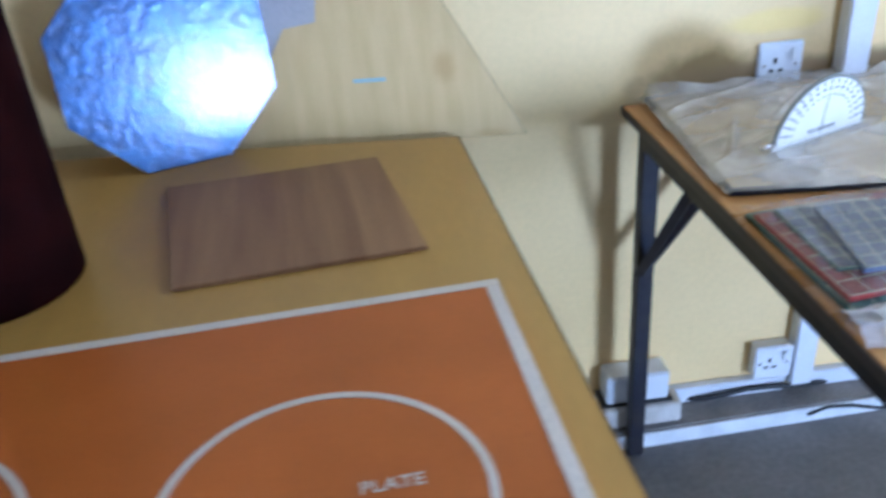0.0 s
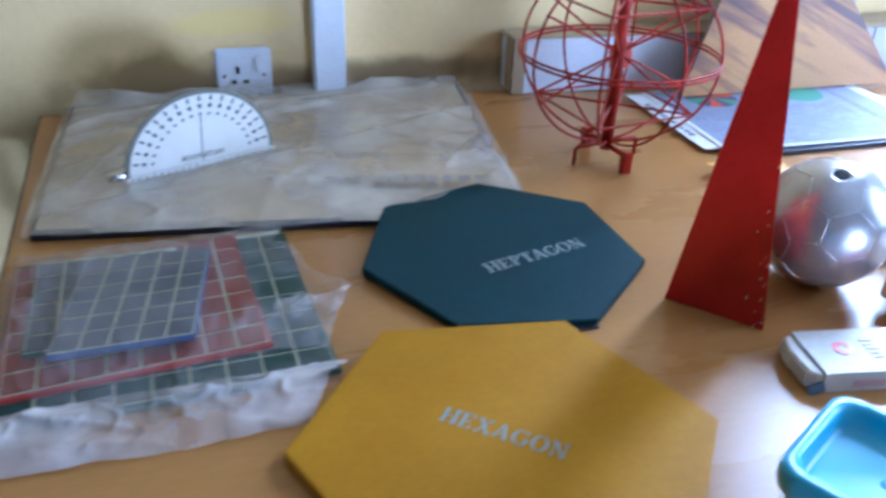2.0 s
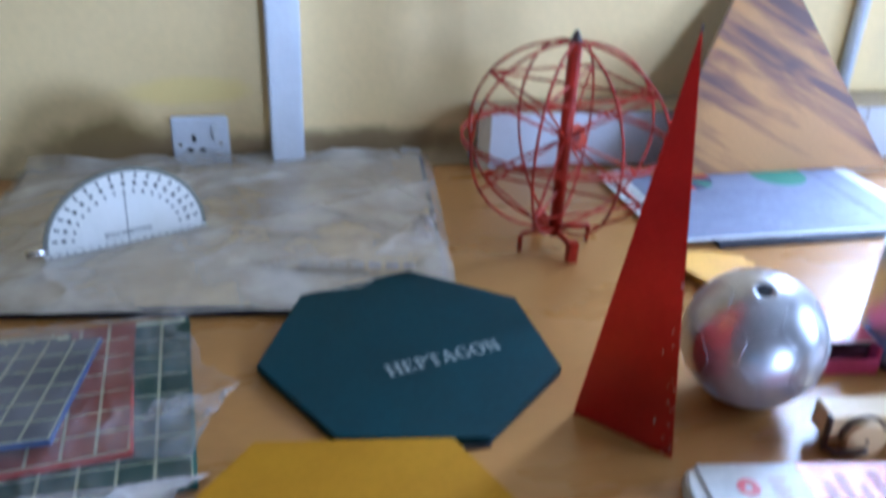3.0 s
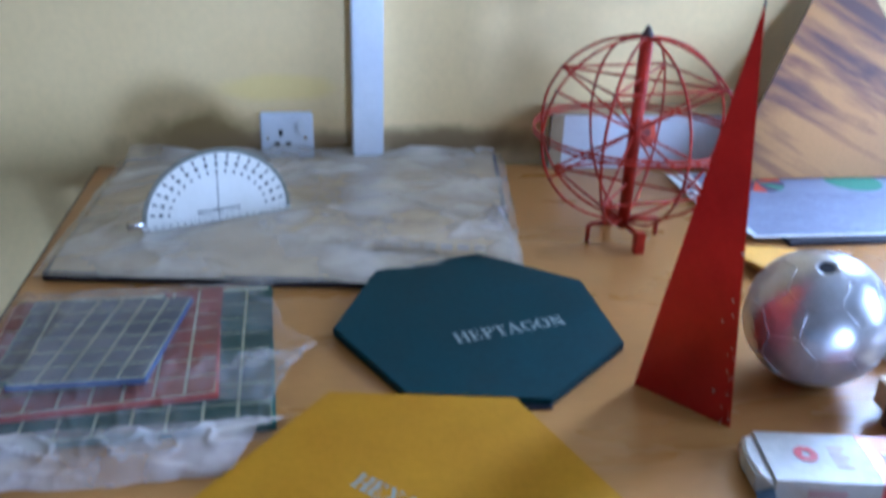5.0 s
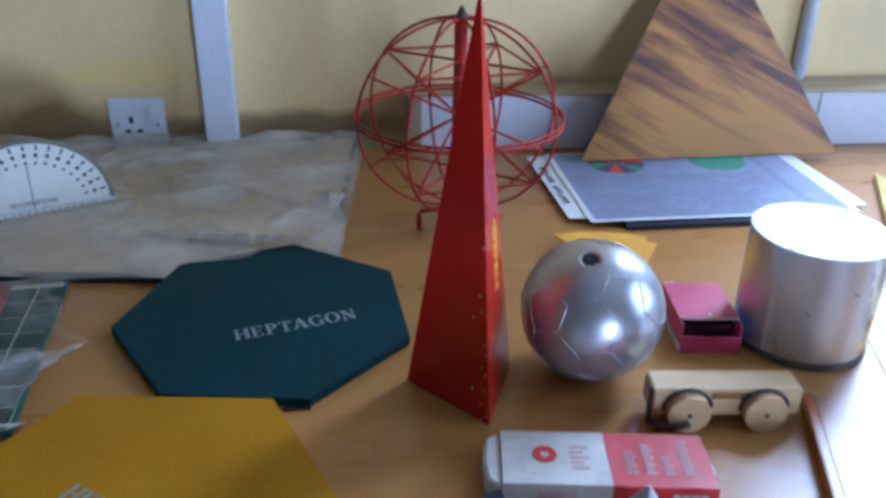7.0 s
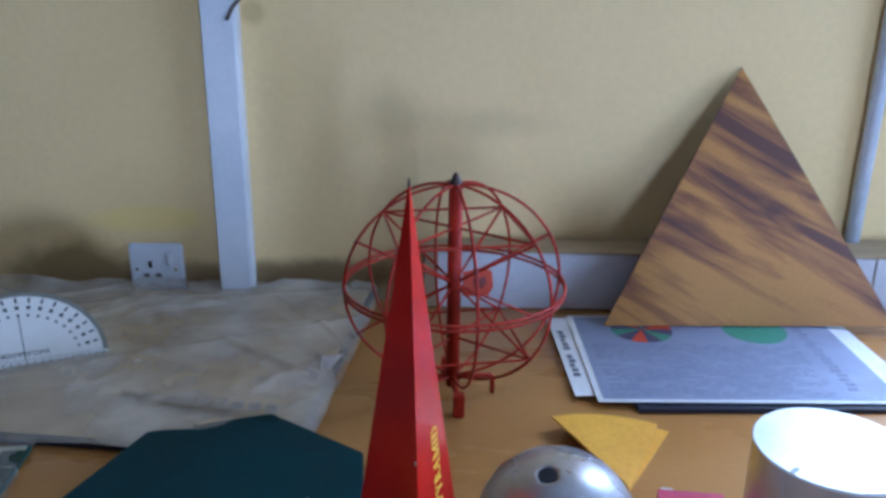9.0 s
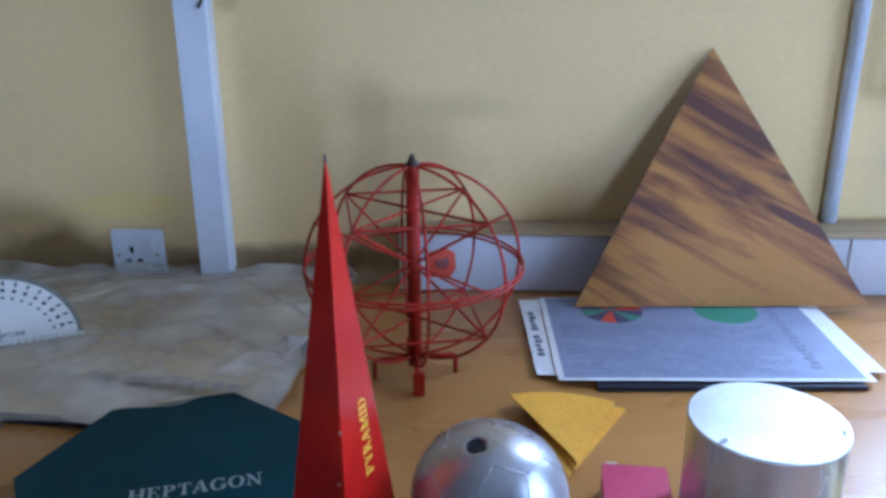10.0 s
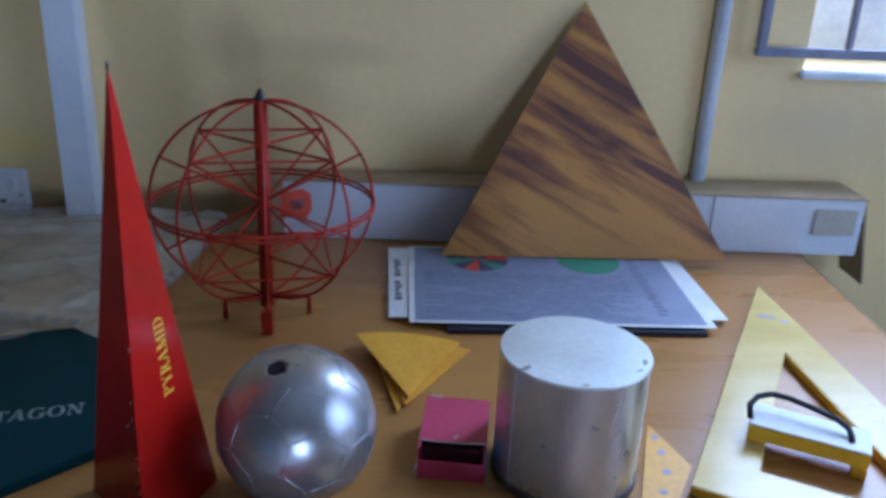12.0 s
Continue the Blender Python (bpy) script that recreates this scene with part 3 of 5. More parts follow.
# the window's grille, standing off the wall
g = thing("window_grille", (2.728, WALL_Y - 0.02, 1.04), "grey-purple painted iron grille in front of a window", "grille")
gy = WALL_Y - 0.025
part("rail", box(2.724, gy - 0.007, 1.040, 3.955, gy + 0.007, 1.054, 0.002), M_GREYP, g)
part("rail", box(2.724, gy - 0.007, 2.226, 3.955, gy + 0.007, 2.240, 0.002), M_GREYP, g)
part("stile", box(2.724, gy - 0.007, 1.054, 2.738, gy + 0.007, 2.226, 0.002), M_GREYP, g)
part("stile", box(3.941, gy - 0.007, 1.054, 3.955, gy + 0.007, 2.226, 0.002), M_GREYP, g)
for i in range(11):
    bx = 2.860 + 0.096 * i
    part("bar", box(bx, gy - 0.005, 1.054, bx + 0.011, gy + 0.005, 2.226, 0.002), M_GREYP, g)
for sx in (2.728, 3.945):
    part("wall_peg", rod((sx + 0.003, gy + 0.006, 1.3), (sx + 0.003, WALL_Y + 0.01, 1.3), 0.005), M_GREYP, g)

# low cement ledge with a white painted face along the wall
solo("ledge", prism([(X0, 2.09), (2.9, 2.235), (X1, 2.235), (X1, WALL_Y - 0.003), (X0, WALL_Y - 0.003)], 0.0, 0.040, 0.004), M_LEDGE, "rough grey cement ledge along the wall", "ledge", kind="structure")
solo("ledge_face", prism([(X0, 2.085), (2.9, 2.230), (2.9, 2.2345), (X0, 2.0895)], 0.0, 0.036, 0.0), M_WHITEP, "white painted face of a low ledge", "trim", kind="structure")

# surface wiring on the wall
t = thing("vertical_trunking", (1.718, WALL_Y, 0.06), "white plastic cable trunking running up the wall", "cable trunking")
part("channel", box(1.694, WALL_Y - 0.034, 0.06, 1.743, WALL_Y - 0.001, H - 0.02, 0.002), M_WHITE, t)
part("lid", box(1.696, WALL_Y - 0.0375, 0.065, 1.741, WALL_Y - 0.0335, H - 0.03, 0.001), M_WHITE, t)
t = thing("low_trunking", (1.0, WALL_Y, 0.04), "white plastic cable trunking low along the wall", "cable trunking")
part("channel", box(0.30, WALL_Y - 0.022, 0.042, 1.690, WALL_Y - 0.001, 0.082, 0.002), M_WHITE, t)
part("channel", box(1.747, WALL_Y - 0.022, 0.042, 2.75, WALL_Y - 0.001, 0.082, 0.002), M_WHITE, t)
solo("floor_cable", tube([(0.7 + 0.05 * i, WALL_Y - 0.012 - 0.004 * math.sin(i * 0.7), 0.046 - 0.0) if not 15 < i < 22 else (0.7 + 0.05 * i, WALL_Y - 0.03 - 0.002 * (i % 3), 0.050 + 0.016 * math.sin((i - 15) / 7 * math.pi)) for i in range(40)], 0.006),
     M_BLACK, "black cable lying along the foot of the wall", "cable", smooth=True)
t = thing("conduit_pipe", (2.671, WALL_Y - 0.012, 0.0), "grey-white plastic conduit pipe fixed up the wall", "conduit")
part("pipe", rod((2.671, WALL_Y - 0.0125, 0.05), (2.671, WALL_Y - 0.0125, H), 0.0115, 20), M_PIPE, t, smooth=True)


def socket(x0, z0, y, size, deep, label):
    s = thing("wall_socket", (x0, y, z0), label, "socket", group="wall sockets")
    part("back_box", box(x0 + 0.003, y - deep, z0 + 0.003, x0 + size - 0.003, y, z0 + size - 0.003, 0.002), M_WHITE, s)
    part("plate", box(x0, y - deep - 0.008, z0, x0 + size, y - deep, z0 + size, 0.003), M_WHITE, s)
    f = y - deep - 0.008
    k = size / 0.086
    part("earth_hole", box(x0 + 0.030 * k, f - 0.0008, z0 + 0.046 * k, x0 + 0.036 * k, f + 0.001, z0 + 0.057 * k), M_BLACK, s)
    for hx in (0.022, 0.040):
        part("pin_hole", box(x0 + hx * k, f - 0.0008, z0 + 0.030 * k, x0 + (hx + 0.009) * k, f + 0.001, z0 + 0.036 * k), M_BLACK, s)
    part("rocker", box(x0 + 0.060 * k, f - 0.004, z0 + 0.050 * k, x0 + 0.071 * k, f, z0 + 0.074 * k, 0.002), M_WHITEP, s)
    for hx in (0.012, 0.073):
        part("screw", rod((x0 + hx * k, f - 0.001, z0 + 0.043 * k), (x0 + hx * k, f + 0.001, z0 + 0.043 * k), 0.003, 10), M_CHROME, s)


socket(1.550, 0.748, WALL_Y - 0.001, 0.083, 0.001, "white switched wall socket, its foot behind plastic wrap")
socket(1.606, 0.092, WALL_Y - 0.001, 0.084, 0.028, "white surface-mounted wall socket low on the wall")
WIRE = [(1.732, WALL_Y - 0.041, 1.166), (1.741, WALL_Y - 0.037, 1.184), (1.754, WALL_Y - 0.033, 1.198), (1.772, WALL_Y - 0.029, 1.208), (1.793, WALL_Y - 0.025, 1.217), (1.838, WALL_Y - 0.021, 1.236), (1.886, WALL_Y - 0.017, 1.250)]
solo("hanging_wire", tube(WIRE, 0.0028), M_FLEX, "loose brown-grey wire end coming out beside the trunking", "wire", smooth=True)
j = thing("junction_box", (1.34, WALL_Y - 0.05, 0.04), "stained white plastic junction box on the ledge", "junction box")
part("base", box(1.255, WALL_Y - 0.075, 0.041, 1.435, WALL_Y - 0.024, 0.092, 0.003), M_OFFW, j)
part("cover", box(1.275, WALL_Y - 0.060, 0.096, 1.410, WALL_Y - 0.002, 0.165, 0.004), M_WHITE, j)
part("gasket", box(1.265, WALL_Y - 0.064, 0.092, 1.42, WALL_Y - 0.004, 0.096), M_BLACK, j)
# loose cable on the floor ledge
solo("loose_flex", tube([(1.70 + 0.05 * i, 2.165 + 0.012 * math.sin(i * 1.3) , 0.045 + 0.004 * math.sin(i)) for i in range(7)], 0.004), M_BLACK, "thin black flex lying on the ledge", "cable", smooth=True)

# wooden board leaning under the small table
p = thing("leaning_board", (0.88, 2.2, 0.04), "brown wooden board with a white edge leaning on the wall", "board")
lean = Matrix.Translation((0, 2.195, 0.041)) @ pose(0, 0, 0, -9, 0, 0)
part("panel", box(0.70, 0, 0, 1.026, 0.018, 0.29, 0.002, m=lean), M_PANEL, p)
part("edge_strip", box(1.0265, -0.001, 0, 1.040, 0.019, 0.29, 0.002, m=lean), M_WHITEP, p, "white painted edge strip")
part("top_strip", box(0.70, -0.001, 0.2905, 1.040, 0.019, 0.302, 0.002, m=lean), M_EDGE, p, "dark top edge")
part("latch", box(1.030, -0.006, 0.13, 1.044, -0.0015, 0.17, 0.001, m=lean), M_CHROME, p, "small metal latch")


# ---------------------------------------------------------------- tables
def table(corners, top, material, label, back):
    """Corners: back left, back right, front right, front left; the iron frame stops at back."""
    c = [Vector((x, y, 0)) for x, y in corners]
    mid = sum(c, Vector()) / 4
    t = thing("work_table", (mid.x, mid.y, 0), label, "table", group="work tables")
    part("tabletop", prism(corners, top - 0.018, top, 0.002), material, t)
    ins = [mid + (v - mid) * (1 - 0.012) for v in c]
    for v in ins:
        v.y = min(v.y, back)
    for a, d in zip(c, c[1:] + c[:1]):
        e = (d - a).normalized()
        out_n = Vector((e.y, -e.x, 0)) * (1 if Vector((e.y, -e.x, 0)).dot(a - mid) > 0 else -1)
        p0, p1, w_ = a + out_n * 0.0002, d + out_n * 0.0002, out_n * 0.0014
        part("edge_band", prism([(p0.x, p0.y), (p1.x, p1.y), ((p1 + w_).x, (p1 + w_).y), ((p0 + w_).x, (p0 + w_).y)], top - 0.0175, top - 0.0012), M_EDGE, t, "dark edge banding")
    n4 = range(4)
    for i in n4:
        a, d = ins[i], ins[(i + 1) % 4]
        e = (d - a).normalized()
        nrm = Vector((-e.y, e.x, 0))
        if nrm.dot(mid - a) < 0:
            nrm = -nrm
        a2, d2 = a + e * 0.026, d - e * 0.026
        quad = [(a2.x, a2.y), (d2.x, d2.y), (d2.x + nrm.x * 0.004, d2.y + nrm.y * 0.004), (a2.x + nrm.x * 0.004, a2.y + nrm.y * 0.004)]
        part("rail", prism(quad, top - 0.048, top - 0.019), M_IRON, t)
    for i in n4:
        v = ins[i]
        e1, e2 = (ins[(i + 1) % 4] - v).normalized(), (ins[i - 1] - v).normalized()
        foot = v + (e1 + e2) * 0.012
        k = 0.030
        out = [v, v + e1 * k, v + e1 * k + e2 * k, v + e2 * k]
        part("leg", prism([(q.x, q.y) for q in out], 0.004, top - 0.0185, 0.002), M_IRON, t)
        part("foot", box(foot.x - 0.016, foot.y - 0.016, 0.0, foot.x + 0.016, foot.y + 0.016, 0.0038), M_IRON, t)
        for e, shift in ((e1, e2), (e2, e1)):
            lo, hi = v + shift * 0.008 + e * 0.012, v + shift * 0.008 + e * 0.21
            b = rod((lo.x, lo.y, top - 0.31), (hi.x, hi.y, top - 0.045), 0.012, 4)
            part("brace", b, M_IRON, t)
    return t


table([(1.300, 2.256), (2.824, 2.222), (2.765, 1.205), (1.332, 1.205)], TOP, M_TOP, "table with a wood-grain laminate top on an angle-iron frame", 2.188)
table([(-0.098, 2.268), (0.989, 2.119), (1.046, 1.200), (-0.040, 1.352)], TOP_1, M_TOP1, "table with an ochre laminate top on an angle-iron frame", 2.3)


# ---------------------------------------------------------------- on the small table
# orange line board with a pale border
OB = pose(0.975, 1.656, TOP_1, 0, 0, 3.5)
o = thing("orange_board", (0.7, 1.45, TOP_1), "orange painted board with a pale border and two drawn circles", "board")
part("panel", box(-0.86, -0.42, 0.0005, 0, 0, 0.012, 0.0015, m=OB), M_ORANGE, o)
b = box(-0.86, -0.013, 0.0121, 0, -0.0005, 0.0126, m=OB)
box(-0.0155, -0.42, 0.0121, -0.0005, -0.0135, 0.0126, m=OB, bm=b)
box(-0.86, -0.42, 0.0121, -0.016, -0.405, 0.0126, m=OB, bm=b)
part("border", b, M_LINE, o, "pale painted border")


def ring_flat(cx, cy, r, w, z0, z1, m, seg=72):
    g = bmesh.new()
    rows = []
    for i in range(seg):
        c, s = math.cos(2 * math.pi * i / seg), math.sin(2 * math.pi * i / seg)
        rows.append([g.verts.new((cx + q * c, cy + q * s, z)) for q, z in ((r, z0), (r, z1), (r - w, z1), (r - w, z0))])
    for i in range(seg):
        p, q = rows[i], rows[(i + 1) % seg]
        for j in range(4):
            g.faces.new((p[j], p[(j + 1) % 4], q[(j + 1) % 4], q[j]))
    bmesh.ops.transform(g, verts=g.verts, matrix=m)
    return g


part("circle", ring_flat(-0.205, -0.290, 0.138, 0.0075, 0.0121, 0.0126, OB), M_LINE, o, "pale painted circle")
part("circle", ring_flat(-0.571, -0.276, 0.138, 0.0075, 0.0121, 0.0126, OB), M_LINE, o, "pale painted circle")
words("PLATE", 0.019, OB @ pose(-0.150, -0.280, 0.0127), M_LINE, o, depth=0.0002, label="pale lettering")

# brown wooden sheet
solo("brown_wood_sheet", prism([(0.604, 1.730), (0.908, 1.760), (0.857, 2.057), (0.546, 2.030)], TOP_1, TOP_1 + 0.006, 0.001), M_SHEET, "thin brown wood-grain sheet lying on the table", "wood sheet")

# dark maroon tube
d = thing("maroon_tube", (0.378, 1.802, TOP_1), "tall dark maroon cylinder with small yellow print", "cylinder")
part("body", lathe([(0, 0), (0.104, 0), (0.106, 0.003), (0.106, 0.40), (0.103, 0.404), (0, 0.404)], 64, (0.378, 1.802, TOP_1)), M_MAROON, d, smooth=False)
tm = Matrix.Translation((0.378, 1.802, TOP_1)) @ pose(0, 0, 0, 0, 0, -62) @ pose(0.1062, 0, 0.1, 90, 0, 90)
bars([(-0.012 + 0.001 * (i % 2), 0.012 * i, 0.022, 0.007) for i in range(7)], tm, M_GOLDTXT, d)


# glossy blue octagon, leaning back
OT = pose(0.565, 2.126, TOP_1 + 0.001, 82, 0, 19)
oc = thing("blue_octagon", (0.56, 2.05, TOP_1), "glossy wrinkled blue octagon sheet leaning against the wall", "octagon")
part("plate", prism(ngon(0, 0.157, 0.170, 8, 22.5), 0, 0.006, 0.001, m=OT), M_OCT, oc)
roman("OCTAGON", 0.025, 0.150, OT @ pose(-0.022, 0.140, 0.0062, 0, 0, 9), M_OCTTXT, oc, "pale lettering")

# pale triangle and a grey card behind it
PT = pose(0.860, 2.157, TOP_1 - 0.012, 75.5, 0, -7.8)
pt = thing("pale_triangle", (0.86, 2.11, TOP_1), "pale yellow plywood triangle leaning against the wall", "triangle")
# Brown core, darkened so its edge draws the shadow line beside the plate.
part("core", prism([(-0.245, 0), (0.245, 0), (0, 0.424)], -0.009, -0.0012, 0.001, m=PT), M_CORE, pt, "brown board edge, darkened for the shadow line")
part("plate", prism([(-0.244, 0.0005), (0.244, 0.0005), (0, 0.4225)], -0.0011, 0.0, 0.0, m=PT), M_PALE, pt)
bars([(-0.030, 0.098, 0.052, 0.006)], PT @ pose(0, 0, 0.0), M_PALEBLUE, pt)
solo("grey_card", prism([(-0.10, 0), (0.16, 0.02), (0.20, 0.35), (-0.08, 0.34)], -0.003, 0.0, 0.0, m=pose(0.60, 2.208, TOP_1 - 0.02, 81, 0, -7)), M_GREYB, "grey card sheet leaning on the wall behind the octagon", "card sheet")


# ---------------------------------------------------------------- plastic goods on the long table
def drape(nx, ny, corner, height, name):
    """A crumpled sheet over a four-cornered patch of the table."""
    g = bmesh.new()
    c = [Vector((x, y, 0)) for x, y in corner]
    grid = []
    for j in range(ny + 1):
        v = j / ny
        row = []
        for i in range(nx + 1):
            s = i / nx
            p = (c[0] * (1 - s) + c[1] * s) * (1 - v) + (c[3] * (1 - s) + c[2] * s) * v
            row.append(g.verts.new(height(s, v, p)))
        grid.append(row)
    for j in range(ny):
        for i in range(nx):
            g.faces.new((grid[j][i], grid[j][i + 1], grid[j + 1][i + 1], grid[j + 1][i]))
    return g


def fold(p, k, seed):
    a, c = p.x * 0.94 + p.y * 0.34, p.y * 0.94 - p.x * 0.34
    n1 = noise.noise(Vector((a * k * 0.55, c * k * 1.3, seed)))
    n2 = noise.noise(Vector((p.x * k * 1.9, p.y * k * 2.6, seed + 7)))
    return (1 - abs(n1)) ** 5 + 0.40 * (1 - abs(n2)) ** 6


def long_fold(p):
    """A few long sharp creases across a stretched film, with slack between them."""
    a, c = p.x * 0.90 + p.y * 0.44, p.y * 0.90 - p.x * 0.44
    n1 = noise.noise(Vector((a * 2.6, c * 11.0, 2.2)))
    n2 = noise.noise(Vector((p.x * 4.0 + p.y * 5.0, p.y * 9.0 - p.x * 7.0, 9.4)))
    n3 = noise.noise(Vector((p.x * 26, p.y * 34, 5.1)))
    return 0.75 * (1 - abs(n1)) ** 10 + 0.5 * (1 - abs(n2)) ** 12 + 0.07 * n3


# large wrapped board
wb = thing("wrapped_board", (1.62, 2.05, TOP), "dark board in crumpled cloudy plastic wrapping", "wrapped board")
BC = [(1.326, 1.862), (1.878, 1.792), (1.938, 2.266), (1.338, 2.266)]
part("board", prism([(1.332, 1.864), (1.872, 1.796), (1.930, 2.262), (1.342, 2.262)], TOP, TOP + 0.0102, 0.0015), M_NAVY, wb, "navy board edge")


def contents(s, v):
    """The packed sheets swell a little towards the middle of the board."""
    return TOP + 0.0106 + 0.0105 * (max(0.0, math.sin(math.pi * s)) * max(0.0, math.sin(math.pi * v))) ** 0.6


def sheet_height(s, v, p):
    return (p.x, p.y, contents(s, v))


part("inner_sheet", drape(40, 30, [(1.338, 1.870), (1.864, 1.803), (1.922, 2.256), (1.348, 2.256)], sheet_height, "sheet"), M_TAN, wb, "tan sheet seen through the film", smooth=True)


CREASES = ((1.585, 2.128, 1.720, 2.185, 0.0085, 0.0075), (1.620, 1.995, 1.865, 1.935, 0.0055, 0.0100), (1.735, 2.060, 1.875, 1.955, 0.0060, 0.0080),
           (1.370, 1.905, 1.610, 1.925, 0.0055, 0.0120), (1.365, 1.940, 1.445, 2.120, 0.0060, 0.0090), (1.790, 1.900, 1.880, 2.010, 0.0060, 0.0080),
           (1.640, 2.080, 1.900, 2.130, 0.0045, 0.0090), (1.760, 2.230, 1.905, 2.060, 0.0050, 0.0070), (1.480, 2.060, 1.640, 2.230, 0.0050, 0.0080))


def pulled(p):
    """Sharp straight creases where the film is pulled tight, fading at their ends."""
    z = 0.0
    for x0, y0, x1, y1, h, w in CREASES:
        d = Vector((x1 - x0, y1 - y0, 0))
        u = max(0.0, min(1.0, (Vector((p.x - x0, p.y - y0, 0))).dot(d) / d.length_squared))
        off = math.hypot(p.x - x0 - u * d.x, p.y - y0 - u * d.y) + 0.003 * abs(noise.noise(Vector((p.x * 30, p.y * 30, h * 900))))
        z = max(z, h * max(0.0, 1 - off / w) * min(1.0, 5 * u + 0.1, 5 * (1 - u) + 0.1))
    return z


def wrap_height(s, v, p):
    edge = min(s, 1 - s, v * 0.8) * 1.0
    slack = min(1, edge * 14 + 0.25) * min(1.0, max(0.0, (math.hypot(p.x - 1.81, p.y - 1.7245) - 0.158) / 0.02))
    z = contents(s, v) + 0.0012 + (0.0066 * long_fold(p) + pulled(p)) * slack
    if v > 0.93:
        z += 0.022 * (v - 0.93) / 0.07 * (0.7 + 0.5 * noise.noise(Vector((p.x * 14, 2, 0)))) * (1 - 0.5 * s)
    out = Vector((0, 0, 0))
    if v < 0.015:
        z = TOP + 0.0110
    if s < 0.012 or s > 0.988:
        z = TOP + 0.008
    wob = 0.004 * noise.noise(Vector((p.x * 20, p.y * 20, 4)))
    q = p + Vector((wob + (-0.004 if s < 0.012 else 0.003 if s > 0.988 else 0), wob - (0.004 if v < 0.015 else 0), 0))
    q.y = min(q.y, WALL_Y - 0.004)
    return (q.x, q.y, z)


part("wrapping", drape(170, 120, BC, wrap_height, "wrap"), M_FILMBIG, wb, "crumpled cloudy plastic film", smooth=True)


def tuft_height(s, v, p):
    lump = math.sin(math.pi * s) * math.sin(math.pi * v)
    return (p.x, p.y, TOP + 0.0155 + lump * (0.004 + 0.020 * fold(p, 22, 4.4)))


part("crumpled_tuft", drape(36, 36, [(1.834, 1.934), (1.879, 1.939), (1.900, 2.021), (1.871, 2.023)], tuft_height, "tuft"), M_FILMTHICK, wb, "milky crumpled tuft of film", smooth=True)
tilt_txt = pose(1.676, 1.897, TOP + 0.0238, 3.0, 0, -10)
words("THE", 0.024, tilt_txt, M_GREYTXT, wb, depth=0.0002, label="faint print")
bars([(0.035 + 0.020 * i, -0.008, 0.014, 0.015) for i in range(7)], tilt_txt, M_GREYTXT, wb)
bars([(0.018 * i + 0.006 * (k % 2), -0.016 * k, 0.009, 0.004) for k in range(4) for i in range(5 - k)], pose(1.63, 2.06, TOP + 0.0290, 0, 0, 6), M_GREYTXT, wb)

# half-round clinometer plate standing tilted on the wrapping
base_l, base_r = Vector((1.426, 1.947, 0)), Vector((1.607, 2.016, 0))
bd = (base_r - base_l).normalized()
PR = Matrix.Translation(((base_l.x + base_r.x) / 2, (base_l.y + base_r.y) / 2, TOP + 0.0255)) @ Matrix.Rotation(math.atan2(bd.y, bd.x), 4, "Z") @ Matrix.Rotation(radians(96), 4, "X")
pr = thing("clinometer", (1.525, 1.955, TOP + 0.025), "white half-round clinometer plate standing on edge, with a black scale", "clinometer")
RAD = 0.094
half = [(RAD * math.cos(radians(a)), RAD * math.sin(radians(a))) for a in range(0, 181, 5)]
part("rim_plate", prism(half + [(-RAD, -0.006), (RAD, -0.006)], -0.004, 0, 0.0008, m=PR), M_CLEAR, pr, "grey acrylic backing")
half2 = [((RAD - 0.0055) * math.cos(radians(a)), 0.002 + (RAD - 0.0070) * math.sin(radians(a))) for a in range(0, 181, 5)]
part("scale_plate", prism(half2, 0.0003, 0.0012, m=PR), M_PROT, pr, "white printed scale")
b = None
for a in range(0, 181, 10):
    for r0, r1, wd in ((0.0790, 0.0855, 0.0026), (0.0700, 0.0750, 0.0042), (0.0605, 0.0640, 0.0030)):
        if 6 <= a <= 174 and not (r0 < 0.06 and a % 20):
            b = box(r0, -wd / 2, 0.0013, r1, wd / 2, 0.0016, m=PR @ pose(0, 0.002, 0, 0, 0, a), bm=b)
part("degree_scale", b, M_SCALEINK, pr, "black degree marks")
part("plumb_line", box(-0.0005, 0.002, 0.0014, 0.0005, 0.062, 0.0018, m=PR), M_DARKTXT, pr)
part("ruler_strip", box(-RAD, -0.0055, 0.0002, RAD, 0.001, 0.0010, m=PR), M_PROT, pr)
part("ruler_scale", (lambda bm: [bm := box(-0.088 + 0.0088 * i, -0.0045, 0.0011, -0.0868 + 0.0088 * i, -0.001, 0.0014, m=PR, bm=bm) for i in range(21)][-1])(None), M_DARKTXT, pr)
words("INCLINATOR", 0.0092, PR @ pose(0.0, 0.011, 0.0014, 0, 0, 180), M_DARKTXT, pr, depth=0.0002, label="black lettering, upside down")
part("pin", rod(PR @ Vector((-RAD - 0.018, 0.004, -0.002)), PR @ Vector((-RAD + 0.004, 0.004, -0.002)), 0.0052, 14), M_CHROME, pr, "chrome end pin", smooth=True)
part("foot_strip", box(-0.070, -0.0062, -0.018, 0.070, -0.0045, -0.0042, m=PR), M_CLEAR, pr, "grey acrylic foot strip")


